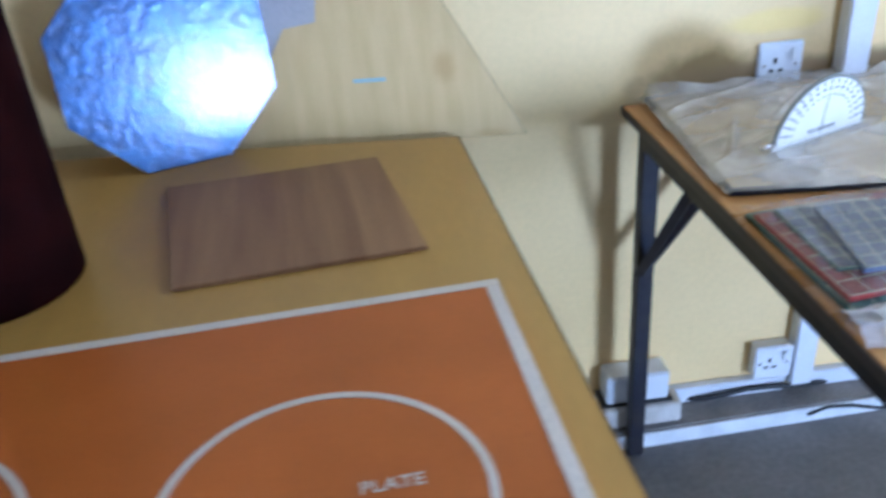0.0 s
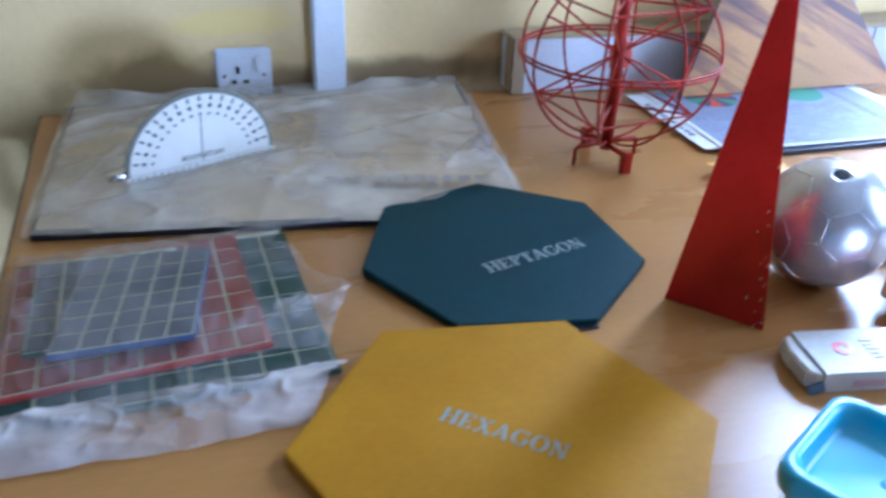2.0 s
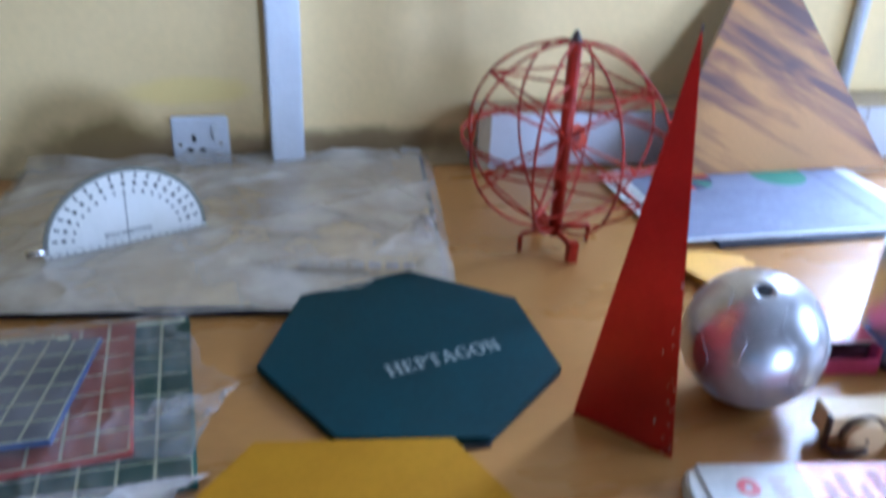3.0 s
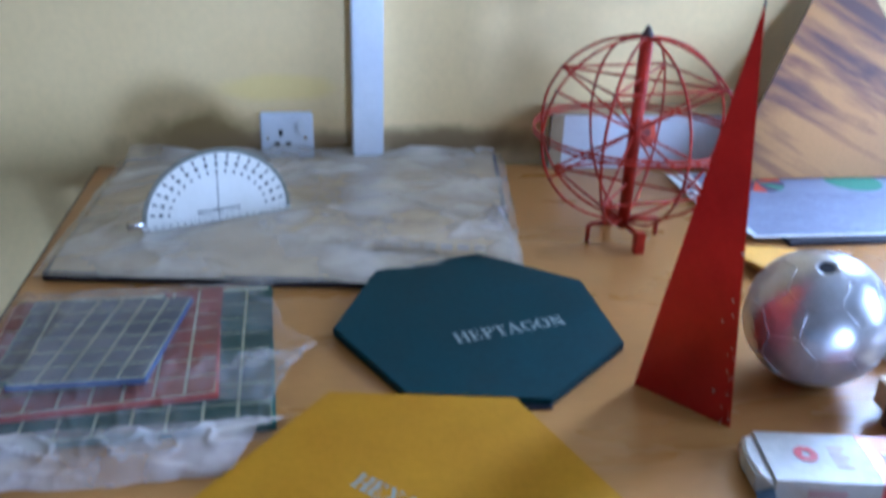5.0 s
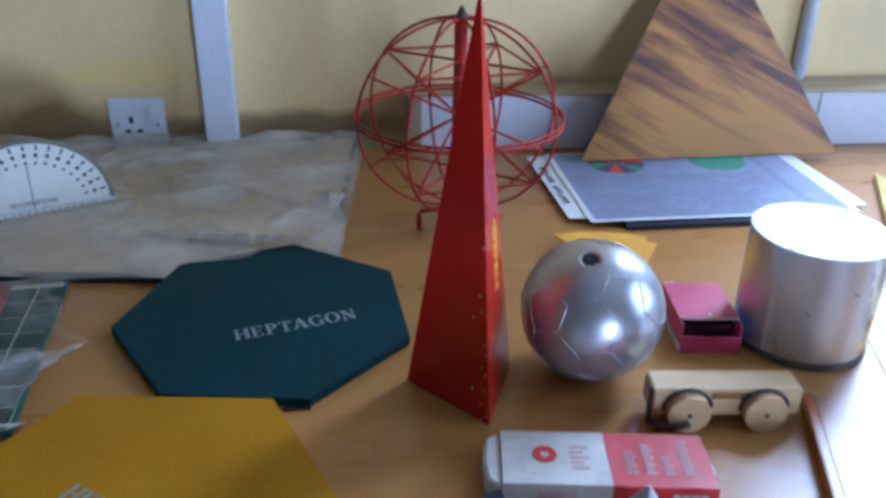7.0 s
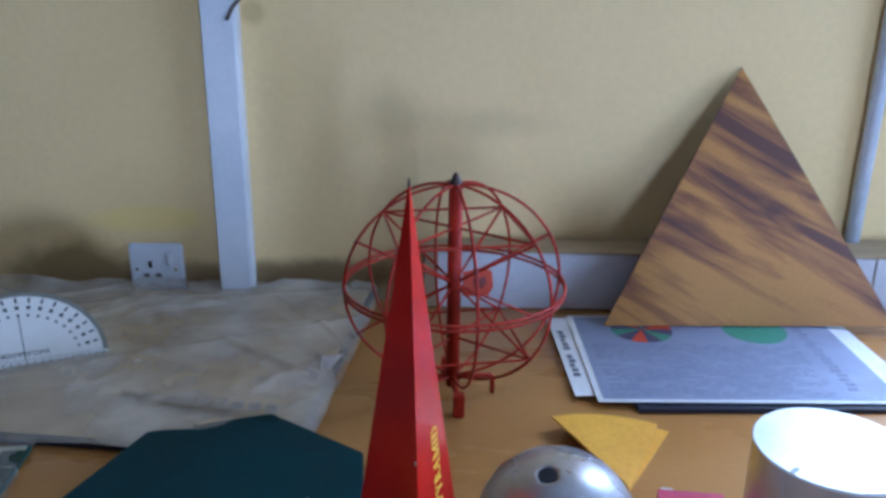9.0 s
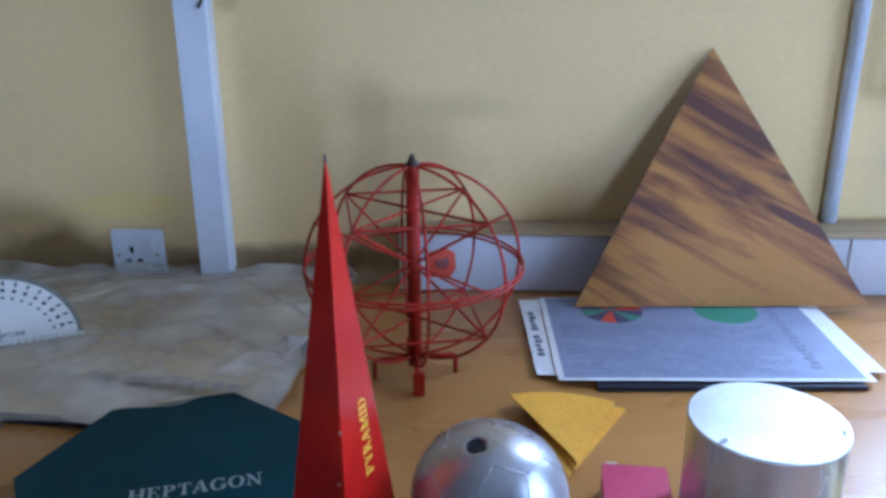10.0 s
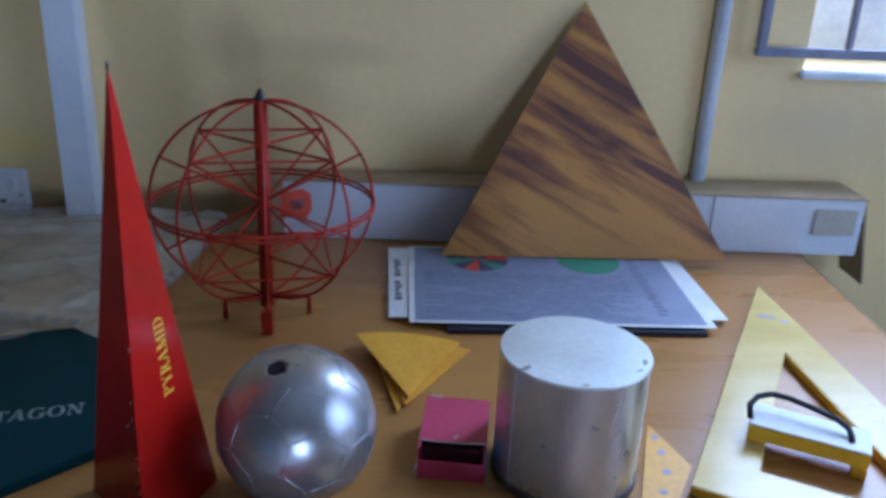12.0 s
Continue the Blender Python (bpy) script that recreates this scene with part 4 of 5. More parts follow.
def grid_board(corners, z, thick, nx, ny, line, tile_mat, edge_mat, label):
    """A thin board with a raised grid of square tiles."""
    c = [Vector((x, y, 0)) for x, y in corners]
    mid = sum(c, Vector()) / 4
    bd_ = thing("grid_board", (mid.x, mid.y, z), label, "grid board", group="stacked grid boards")
    part("panel", prism(corners, z, z + thick, 0.001), edge_mat, bd_)
    inner = [mid + (v - mid) * 0.975 for v in c]
    part("grid_lines", prism([(v.x, v.y) for v in inner], z + thick + 0.0001, z + thick + 0.0006), M_CREAM, bd_)
    ux, uy = (inner[1] - inner[0]) / nx, (inner[3] - inner[0]) / ny
    a_, d_ = ux * (1 - line), uy * (1 - line)
    g = prism([(0, 0), (a_.x, a_.y), (a_.x + d_.x, a_.y + d_.y), (d_.x, d_.y)], 0, 0.0009)
    me = bpy.data.meshes.new("tile")
    g.to_mesh(me)
    g.free()
    me.materials.append(tile_mat)
    for j in range(ny):
        for i in range(nx):
            p = inner[0] + ux * (i + line / 2) + uy * (j + line / 2)
            ob = new("tile", me)
            ob.location = (p.x, p.y, z + thick + 0.0004)
            under(ob, bd_)
    return bd_


GREEN = [(1.338, 1.550), (1.609, 1.564), (1.590, 1.824), (1.326, 1.802)]
REDB = [(1.343, 1.578), (1.557, 1.604), (1.537, 1.806), (1.330, 1.784)]
SLATE = [(1.356, 1.628), (1.478, 1.630), (1.482, 1.788), (1.352, 1.780)]
BLUEB = [(1.377, 1.612), (1.494, 1.615), (1.514, 1.766), (1.398, 1.764)]
grid_board(GREEN, TOP + 0.0005, 0.006, 9, 8, 0.09, M_TGREEN, M_BGREEN, "dark green board printed with a pale square grid")
grid_board(REDB, TOP + 0.0078, 0.006, 8, 7, 0.10, M_TRED, M_BRED, "brick red board printed with a pale square grid")
grid_board(SLATE, TOP + 0.0151, 0.003, 5, 6, 0.11, M_TBLUE, M_BGREEN, "grey slate board printed with a pale square grid")
grid_board(BLUEB, TOP + 0.0194, 0.006, 5, 6, 0.11, M_TBLUE, M_BBLUE, "slate blue board printed with a pale square grid")

# the clear bag over the boards
BAG = [(1.322, 1.530), (1.606, 1.546), (1.604, 1.836), (1.324, 1.822)]


def inside(q, poly):
    hit_ = True
    for a, d in zip(poly, poly[1:] + poly[:1]):
        if (d[0] - a[0]) * (q.y - a[1]) - (d[1] - a[1]) * (q.x - a[0]) < -0.0006:
            hit_ = False
    return hit_


def stack_top(p):
    z = TOP + 0.001
    for poly, h in ((GREEN, 0.0080), (REDB, 0.0152), (SLATE, 0.0195), (BLUEB, 0.0268)):
        if inside(p, poly):
            z = TOP + h
    return z


def bag_height(s, v, p):
    """Film pulled over the stack: it bridges the steps between the boards and creases along them."""
    ring = [Vector((p.x + r * math.cos(a), p.y + r * math.sin(a), 0)) for r in (0.006, 0.012) for a in (0, 1.05, 2.09, 3.14, 4.19, 5.24)]
    here = stack_top(p)
    z = max(here, 0.5 * here + 0.5 * max(stack_top(q) for q in ring)) + 0.0012
    crease = (1 - abs(noise.noise(Vector((p.x * 13 + p.y * 21, p.y * 9 - p.x * 17, 3.1))))) ** 9
    cross = (1 - abs(noise.noise(Vector((p.x * 30 - p.y * 12, p.y * 34 + p.x * 10, 7.7))))) ** 8
    z += (0.0050 * crease + 0.0026 * cross) * (0.45 if inside(p, BLUEB) else 1.0)
    wob = 0.006 * noise.noise(Vector((p.x * 18, p.y * 18, 1)))
    bulge = 0.036 * math.exp(-((v - 0.50) / 0.10) ** 2) * max(0, s - 0.8) / 0.2
    pull = 0.020 * math.exp(-((v - 0.90) / 0.10) ** 2) * max(0, s - 0.85) / 0.15
    return (max(p.x + wob + bulge - pull, 1.318), p.y + wob, z)


bag = thing("plastic_bag", (1.48, 1.66, TOP), "crumpled clear plastic bag round a stack of grid boards", "plastic bag")
part("film", drape(120, 120, BAG, bag_height, "bag"), M_FILM, bag, smooth=True)


def hem_height(s, v, p):
    """The gathered mouth of the bag: a puffed roll with pleats running across it."""
    puff = math.sin(math.pi * min(1, max(0, v))) ** 0.7
    pleat = (1 - abs(noise.noise(Vector((p.x * 9 - p.y * 12, p.y * 44 + p.x * 10, 2.4))))) ** 10
    fine = (1 - abs(noise.noise(Vector((p.x * 30 + p.y * 30, p.y * 52 - p.x * 20, 5.2))))) ** 10
    lump = 0.5 + 0.5 * noise.noise(Vector((p.x * 17, p.y * 11, 8.8)))
    z = TOP + 0.0025 + puff * (0.008 + 0.010 * lump + 0.007 * pleat + 0.003 * fine)
    wob = 0.010 * noise.noise(Vector((p.x * 11, 1.5, 6))) + 0.003 * noise.noise(Vector((p.x * 40, 3.5, 6)))
    return (p.x, p.y + wob * (1 - 0.6 * v) + 0.010 * math.sin(math.pi * s) * (v - 1), z)


part("gathered_hem", drape(150, 36, [(1.322, 1.508), (1.576, 1.508), (1.622, 1.580), (1.328, 1.574)], hem_height, "hem"), M_FILMTHICK, bag, "milky gathered end of the bag", smooth=True)


def flap_height(s, v, p):
    crumple = (1 - abs(noise.noise(Vector((p.x * 22 + p.y * 18, p.y * 26 - p.x * 15, 8.0))))) ** 6
    return (p.x + 0.006 * noise.noise(Vector((p.x * 40, p.y * 40, 2))), p.y + 0.005 * noise.noise(Vector((p.x * 36, p.y * 30, 5))),
            TOP + 0.0095 + 0.008 * crumple * math.sin(math.pi * (0.15 + 0.7 * v)) + 0.010 * s * math.sin(math.pi * v))


part("torn_flap", drape(9, 8, [(1.540, 1.600), (1.606, 1.596), (1.644, 1.682), (1.570, 1.676)], flap_height, "flap"), M_FILMFLAP, bag, "milky crumpled flap")

# ---------------------------------------------------------------- painted polygon plates
hp = thing("teal_heptagon", (1.815, 1.722, TOP), "dark teal painted heptagon plate with white lettering", "heptagon")
HT = pose(1.8095, 1.7235, TOP + 0.0022, 1.5, 0, 0)
part("plate", prism(ngon(0, 0, 0.152, 7, 183.5), 0, 0.0098, 0.0012, m=HT), M_TEAL, hp)
roman("HEPTAGON", 0.0175, 0.124, HT @ pose(0.0295, -0.0245, 0.0099, 0, 0, 13.5), M_LETTER, hp, "white lettering")
part("under_block", box(0.020, -0.1495, 0.0, 0.044, -0.142, 0.0040, m=HT), M_NAVY, hp, "dark block under one corner")

hx = thing("yellow_hexagon", (1.721, 1.435, TOP), "yellow painted hexagon plate with white lettering", "hexagon")
part("plate", prism(ngon(1.7165, 1.448, 0.169, 6, -8.0), TOP + 0.0005, TOP + 0.0105, 0.0013), M_YELLOW, hx)
roman("HEXAGON", 0.0165, 0.103, pose(1.713, 1.4515, TOP + 0.0106, 0, 0, -40.0), M_LETTER, hx, "white lettering")

# red pyramid on a three-sided base
A, B, C, APEX = Vector((1.941, 1.607, TOP)), Vector((2.004, 1.534, TOP)), Vector((2.041, 1.619, TOP)), Vector((1.993, 1.591, 1.108))
py = thing("red_pyramid", (1.993, 1.59, TOP), "tall red enamelled pyramid with chipped edges and yellow lettering", "pyramid")
g = bmesh.new()
va, vb, vc, vt = (g.verts.new(v) for v in (A, B, C, APEX))
for f in ((va, vb, vt), (vb, vc, vt), (vc, va, vt), (va, vc, vb)):
    g.faces.new(f)
bmesh.ops.recalc_face_normals(g, faces=g.faces)
part("body", g, M_RED, py)
n_face = (C - B).cross(APEX - B).normalized()
mid_bc = (B + C) / 2
up_f = (APEX - mid_bc).normalized()
side = n_face.cross(up_f).normalized()
centre = mid_bc + up_f * 0.138 + n_face * 0.0001 - side * 0.006
FR = Matrix.Translation(centre) @ Matrix((up_f, -side, n_face)).transposed().to_4x4()
if FR.to_3x3().determinant() < 0:
    FR = Matrix.Translation(centre) @ Matrix((up_f, side, n_face)).transposed().to_4x4()
roman("PYRAMID", 0.0108, 0.066, FR, M_GOLDTXT, py, "yellow lettering running up the face")
part("tip", rod(APEX - Vector((0, 0, 0.0055)), APEX + Vector((0, 0, 0.0003)), 0.0014, 10, r2=0.0006), M_TIPDARK, py, "dark worn tip")
rnd = random.Random(4)
nl = (B - A).cross(APEX - A).normalized()
if nl.y > 0:
    nl = -nl
for i in range(22):
    f = rnd.random() ** 2.2 * 0.5
    s = rnd.choice((0.975, 0.95, 0.90, 0.92, 0.80))
    p = (A + (B - A) * s) * (1 - f) + APEX * f + nl * 0.0001
    w_ = rnd.uniform(0.0003, 0.0010)
    q = nl.to_track_quat("Z", "Y").to_matrix().to_4x4()
    gg = prism([(w_ * rnd.uniform(0.5, 1.2) * math.cos(a), w_ * rnd.uniform(0.6, 2.4) * math.sin(a)) for a in (0, 1, 2, 3, 4, 5)], 0, 0.0003, m=Matrix.Translation(p) @ q)
    part("paint_chip", gg, M_CHIP, py)

# ---------------------------------------------------------------- wire globe on a stand
CG, RG, FLAT = Vector((2.0390, 1.941, 0.896)), 0.126, 0.93
cg = thing("wire_globe", (CG.x, CG.y, TOP), "globe of red-orange painted wire on a short cross foot", "wire globe")


def circle(radius, z, k=48, tilt=0.0, spin=0.0):
    m_ = Matrix.Translation(CG) @ Matrix.Rotation(spin, 4, "Z") @ Matrix.Rotation(tilt, 4, "X")
    ring = [m_ @ Vector((radius * math.cos(2 * math.pi * i / k), radius * math.sin(2 * math.pi * i / k), z)) for i in range(k)]
    return [Vector((p.x, p.y, CG.z + (p.z - CG.z) * FLAT)) for p in ring]


LON = [radians(-81 + 45 * i) for i in range(8)]


def on_globe(lat, lon, k=1.0):
    return CG + RG * k * Vector((math.cos(radians(lat)) * math.cos(lon), math.cos(radians(lat)) * math.sin(lon), FLAT * math.sin(radians(lat))))


for i in range(4):
    part("meridian", tube(circle(RG, 0, 56, math.pi / 2, LON[i]), 0.0018, True), M_WIRE, cg, smooth=True)
part("equator", tube(circle(RG + 0.001, 0.0028), 0.0018, True), M_WIRE, cg, smooth=True)
part("equator", tube(circle(RG + 0.001, -0.0032), 0.0018, True), M_WIRE, cg, smooth=True)
# a cube of straight wires inside, its level faces crossed by diagonals, and wires through the middle
for la in (35, -35):
    for i in range(4):
        part("chord", rod(on_globe(la, LON[2 * i + 1]), on_globe(la, LON[(2 * i + 3) % 8]), 0.0016, 6), M_WIRE, cg)
    for i in range(2):
        part("diagonal", rod(on_globe(la, LON[2 * i + 1]), on_globe(la, LON[2 * i + 5]), 0.0016, 6), M_WIRE, cg)
for i in range(4):
    part("spoke", rod(on_globe(35, LON[2 * i + 1]), on_globe(-35, LON[(2 * i + 5) % 8]), 0.0016, 6), M_WIRE, cg)
for i in (2, 6):
    part("spoke", rod(on_globe(28, LON[i]), on_globe(-28, LON[(i + 4) % 8]), 0.0016, 6), M_WIRE, cg)
for i in range(8):
    for la in ((35, -35) if i % 2 else (28, 0, -28)):
        part("weld", lathe([(0, -0.0030), (0.0021, -0.0016), (0.0026, 0.0002), (0.0019, 0.0018), (0, 0.0030)], 8, on_globe(la, LON[i])), M_WELD, cg, smooth=True)
part("pole", rod((CG.x, CG.y, TOP + 0.016), (CG.x, CG.y, 1.014), 0.0082, 14), M_WIRE, cg, smooth=True)
part("finial", lathe([(0, 1.012), (0.0078, 1.012), (0.0080, 1.015), (0.0060, 1.018), (0.0042, 1.022), (0.0020, 1.026), (0, 1.027)], 16, (CG.x, CG.y, 0)), M_TIPDARK, cg, "dark pointed nut", smooth=True)
for dx_, dy_ in ((-0.049, -0.008), (0.049, 0.008)):
    bend = [(CG.x, CG.y, TOP + 0.025), (CG.x + dx_ * 0.6, CG.y + dy_ * 0.6, TOP + 0.025), (CG.x + dx_ * 0.95, CG.y + dy_ * 0.95, TOP + 0.0245), (CG.x + dx_, CG.y + dy_, TOP + 0.021), (CG.x + dx_, CG.y + dy_, TOP + 0.0005)]
    part("foot_bar", tube(bend, 0.0030, sides=8), M_WIRE, cg, smooth=True)
for dx_, dy_ in ((0.006, -0.047), (-0.006, 0.047)):
    part("foot_bar", rod((CG.x, CG.y, TOP + 0.022), (CG.x + dx_, CG.y + dy_, TOP + 0.022), 0.0036, 8), M_WIRE, cg)
    part("foot", box(CG.x + dx_ - 0.0065, CG.y + dy_ - 0.0060, TOP, CG.x + dx_ + 0.0065, CG.y + dy_ + 0.0060, TOP + 0.0285, 0.0012), M_WIRE, cg)
TAB = pose(CG.x + 0.030, CG.y + 0.050, CG.z - 0.018, 78, 0, 10)
tab = [(-0.019, -0.016), (0.012, -0.019), (0.020, -0.008), (0.019, 0.012), (0.008, 0.018), (-0.017, 0.013)]
part("sector_plate", prism(tab, -0.001, 0.001, 0.0004, m=TAB), M_ORANGEP, cg, "small orange-red tab")
part("dark_mark", prism([(-0.004, -0.006), (0.006, -0.008), (0.012, 0.000), (0.009, 0.007), (0.001, 0.004), (-0.006, 0.006)], 0.0011, 0.0014, m=TAB), M_WELD, cg, "dark red smudge")

# ---------------------------------------------------------------- carton along the wall
cx = thing("long_carton", (2.45, 2.22, TOP), "long white carton with a brown top lying against the wall", "carton")
part("body", prism([(2.006, 2.214), (2.906, 2.178), (2.906, 2.268), (2.006, 2.268)], TOP + 0.0006, TOP + 0.090, 0.002), M_CARD, cx)
part("top_flap", prism([(2.004, 2.212), (2.908, 2.176), (2.908, 2.270), (2.004, 2.270)], TOP + 0.0905, TOP + 0.0925), M_BROWNCARD, cx, "brown card top")
part("left_flap", prism([(2.0035, 2.214), (2.0035, 2.218), (2.007, 2.252), (2.005, 2.247)], TOP + 0.004, TOP + 0.088, 0.001), M_BROWNCARD, cx, "brown end flap bent inwards")
part("left_top_flap", prism([(2.0035, 2.216), (2.0035, 2.266), (2.001, 2.266), (2.001, 2.250)], TOP + 0.0885, TOP + 0.0903), M_BROWNCARD, cx, "brown end flap")
part("end_band", prism([(2.006, 2.2118), (2.026, 2.2110), (2.026, 2.2127), (2.006, 2.2135)], TOP + 0.002, TOP + 0.0895), M_BROWNCARD, cx, "bare brown card end")
part("tape", box(2.83, 2.1765, TOP + 0.035, 2.895, 2.1795, TOP + 0.075), M_TAPE, cx, "square of parcel tape")
part("right_flap", box(2.909, 2.19, TOP - 0.055, 2.9125, 2.262, TOP + 0.086, 0.0005, m=Matrix.Translation((2.9055, 0, TOP + 0.09)) @ pose(0, 0, 0, 0, -10, 0) @ Matrix.Translation((-2.9055, 0, -TOP - 0.09))), M_BROWNCARD, cx, "brown end flap hanging open")
part("seam", box(2.672, 2.1858, TOP + 0.003, 2.674, 2.1885, TOP + 0.090), M_GREYTXT, cx)

# ---------------------------------------------------------------- sheets under the triangle
# Thin dark slab below the sheets, reaching past their front edge.
pa = thing("dark_slab", (2.42, 2.05, TOP), "dark flat slab under printed sheets", "folder")
part("cover", box(2.255, 1.898, TOP, 2.572, 2.150, TOP + 0.006, 0.001), M_NAVY, pa)
s2 = thing("printed_side_sheet", (2.30, 2.08, TOP + 0.006), "white printed sheet, most of it under another sheet", "printed sheet")
SM = pose(2.186, 1.928, TOP + 0.0065, 0, 0, 0.6)
part("paper", box(0, 0, 0, 0.424, 0.230, 0.0006, m=SM), M_PAPERW, s2)
bars([(0.0075 + 0.0008 * (i % 2), 0.050 + 0.0125 * i, 0.009 - 0.0012 * (i % 3), 0.0085) for i in range(11) if i != 5], SM @ pose(0, 0, 0.0006), M_INKBLUE, s2)
s1 = thing("printed_chart", (2.41, 2.06, TOP + 0.008), "large printed chart sheet with coloured circles", "printed sheet")
SP = pose(2.210, 1.911, TOP + 0.0085, 0, 0, -0.8)
part("paper", box(0, 0, 0, 0.376, 0.250, 0.0006, m=SP), M_PAPERW, s1, "white margin")
part("printed_area", box(0.008, 0.006, 0.0007, 0.366, 0.246, 0.0011, m=SP), M_PAPER, s1, "pale lilac printed area")
for i in range(12):
    sect = [(0, 0)] + [(0.043 * math.cos(radians(30 * i + a)), 0.043 * math.sin(radians(30 * i + a))) for a in (0, 10, 20, 30)]
    part("sector", prism(sect, 0.0012, 0.0015, m=SP @ pose(0.098, 0.204, 0)), (M_ORANGEP, M_DKPRINT, M_GREEN, M_DKPRINT)[(i * 3) % 4], s1)
part("green_disc", prism(ngon(0.258, 0.204, 0.044, 40, 0), 0.0012, 0.0015, m=SP), M_GREEN, s1)
rnd_c = random.Random(11)
b = None
for k_ in range(22):
    x_ = 0.020
    while x_ < 0.290:
        w_ = rnd_c.uniform(0.006, 0.024)
        if rnd_c.random() < 0.82:
            b = box(x_, 0.014 + 0.0066 * k_, 0.0012, min(x_ + w_, 0.295), 0.0164 + 0.0066 * k_, 0.0014, m=SP, bm=b)
        x_ += w_ + rnd_c.uniform(0.002, 0.006)
part("faded_print", b, M_CHARTINK, s1, "rows of faded grey print")
bars([(0.312 + 0.003 * (i % 2), 0.03 + 0.012 * i, 0.012, 0.007) for i in range(16)], SP @ pose(0, 0, 0.0011), M_CHARTINK, s1)

# streaked wooden triangle leaning against the wall
ZT = TOP + 0.0115
TR = pose(2.469, 2.121, ZT, 90 - 22.4, 0, 0)
wt = thing("wooden_triangle", (2.469, 2.12, ZT), "triangle of dark-streaked brown wood veneer leaning on the wall", "triangle")
part("board", prism([(-0.2095, 0), (0.2095, 0), (-0.005, 0.374)], -0.006, -0.0008, 0.0008, m=TR), M_EDGE, wt, "dark board core")
part("veneer", prism([(-0.2093, 0.0002), (0.2093, 0.0002), (-0.005, 0.3736)], -0.0007, 0.0, m=TR), M_TIGER, wt, "streaked brown veneer face")

# ---------------------------------------------------------------- yellow sector cards
SEC = [(0, 0)] + [(0.140 * math.cos(radians(a)), 0.140 * math.sin(radians(a))) for a in range(-19, 20, 2)]
for i, (px, py_, th, k_) in enumerate(((2.204, 1.738, 76.5, 1.0), (2.195, 1.722, 83.0, 1.03), (2.202, 1.732, 85.5, 1.0), (2.206, 1.737, 83.0, 1.0), (2.204, 1.743, 95.6, 0.96))):
    g = prism([(x * k_, y * k_) for x, y in SEC], 0.0, 0.0016, m=pose(px, py_, TOP + 0.0004 + 0.0022 * i, 1.0 + 0.8 * i, 0, th))
    low = min(v.co.z for v in g.verts)
    bmesh.ops.translate(g, verts=g.verts, vec=(0, 0, TOP + 0.0003 + 0.0019 * i - low))
    solo("sector_card", g, M_FAN, "yellow card circle sector fanned out in a pile", "card", group="fanned yellow sectors")

# ---------------------------------------------------------------- silver ball with moulded panels
CB, RB = Vector((2.1111, 1.6066, TOP + 0.0652)), 0.0652
phi = (1 + 5 ** 0.5) / 2
ico = [Vector(v).normalized() for s in (1, -1) for t_ in (1, -1) for v in ((0, s, t_ * phi), (s, t_ * phi, 0), (t_ * phi, 0, s))]
TURNB = Euler((radians(18), radians(-12), radians(20))).to_matrix()
g = bmesh.new()
bmesh.ops.create_icosphere(g, subdivisions=6, radius=1.0)
dirs = np.array([v.co[:] for v in g.verts])
dirs /= np.linalg.norm(dirs, axis=1)[:, None]
HOLE = (Vector((2.098, 1.590, 0.8785)) - CB).normalized()
near = dirs @ np.array(HOLE)
rad = np.where(near > math.cos(0.115), RB - 0.012, RB)
for v, dd, r_ in zip(g.verts, dirs, rad):
    v.co = CB + Vector(dd) * r_
ba = thing("silver_ball", (CB.x, CB.y, TOP), "silver painted hollow ball with moulded football panels and a hole", "ball")
part("shell", g, M_SILVER, ba, smooth=True)
seams = []
for i in range(12):
    around = [j_ for j_ in range(12) if j_ != i and ico[i].dot(ico[j_]) > 0.4]
    for j_ in around:
        if i < j_:
            seams.append(((2 * ico[i] + ico[j_]).normalized(), (ico[i] + 2 * ico[j_]).normalized()))
        seams += [((2 * ico[i] + ico[j_]).normalized(), (2 * ico[i] + ico[k_]).normalized()) for k_ in around if j_ < k_ and ico[j_].dot(ico[k_]) > 0.4]
b = None
for a_, d_ in seams:
    arc = [TURNB @ a_.lerp(d_, 0.06 + 0.88 * k_ / 7).normalized() for k_ in range(8)]
    if max(v.dot(HOLE) for v in arc) < math.cos(0.13):
        b = tube([CB + v * RB for v in arc], 0.00072, bm=b)
part("moulded_ridge", b, M_SILVER, ba, "raised panel lines", smooth=True)
q = HOLE.to_track_quat("Z", "Y").to_matrix().to_4x4()
g = lathe([(0, -0.0004), (0.0072, -0.0004), (0.0072, 0.0003), (0, 0.0003)], 24)
bmesh.ops.transform(g, verts=g.verts, matrix=Matrix.Translation(CB + HOLE * (RB - 0.0008)) @ q)
part("hole", g, M_HOLE, ba, "dark round hole")

# aluminium cylinder
cy = thing("aluminium_cylinder", (2.3445, 1.639, TOP), "aluminium sheet cylinder with a dull scuffed lid", "cylinder")
part("wall", lathe([(0, 0.001), (0.0636, 0.001), (0.0640, 0.003), (0.0640, 0.117), (0, 0.117)], 96, (2.3445, 1.639, TOP)), M_ALU, cy, smooth=False)
part("lid", lathe([(0, 0.1172), (0.0638, 0.1172), (0.0650, 0.1178), (0.0650, 0.1192), (0.0640, 0.1202), (0, 0.1202)], 96, (2.3445, 1.639, TOP)), M_ALUTOP, cy, "dull aluminium lid")
# Dark grey-brown ring round the bottom of the cylinder.
part("foot_rim", lathe([(0.0641, 0.0008), (0.0650, 0.0008), (0.0652, 0.004), (0.0648, 0.008), (0.0641, 0.008)], 96, (2.3445, 1.639, TOP)), M_DKRIM, cy, "dark foot rim")
M_SCUFF = mat("dark_scuff", (0.16, 0.17, 0.19), (0.30, 0.31, 0.33), rough=0.6)
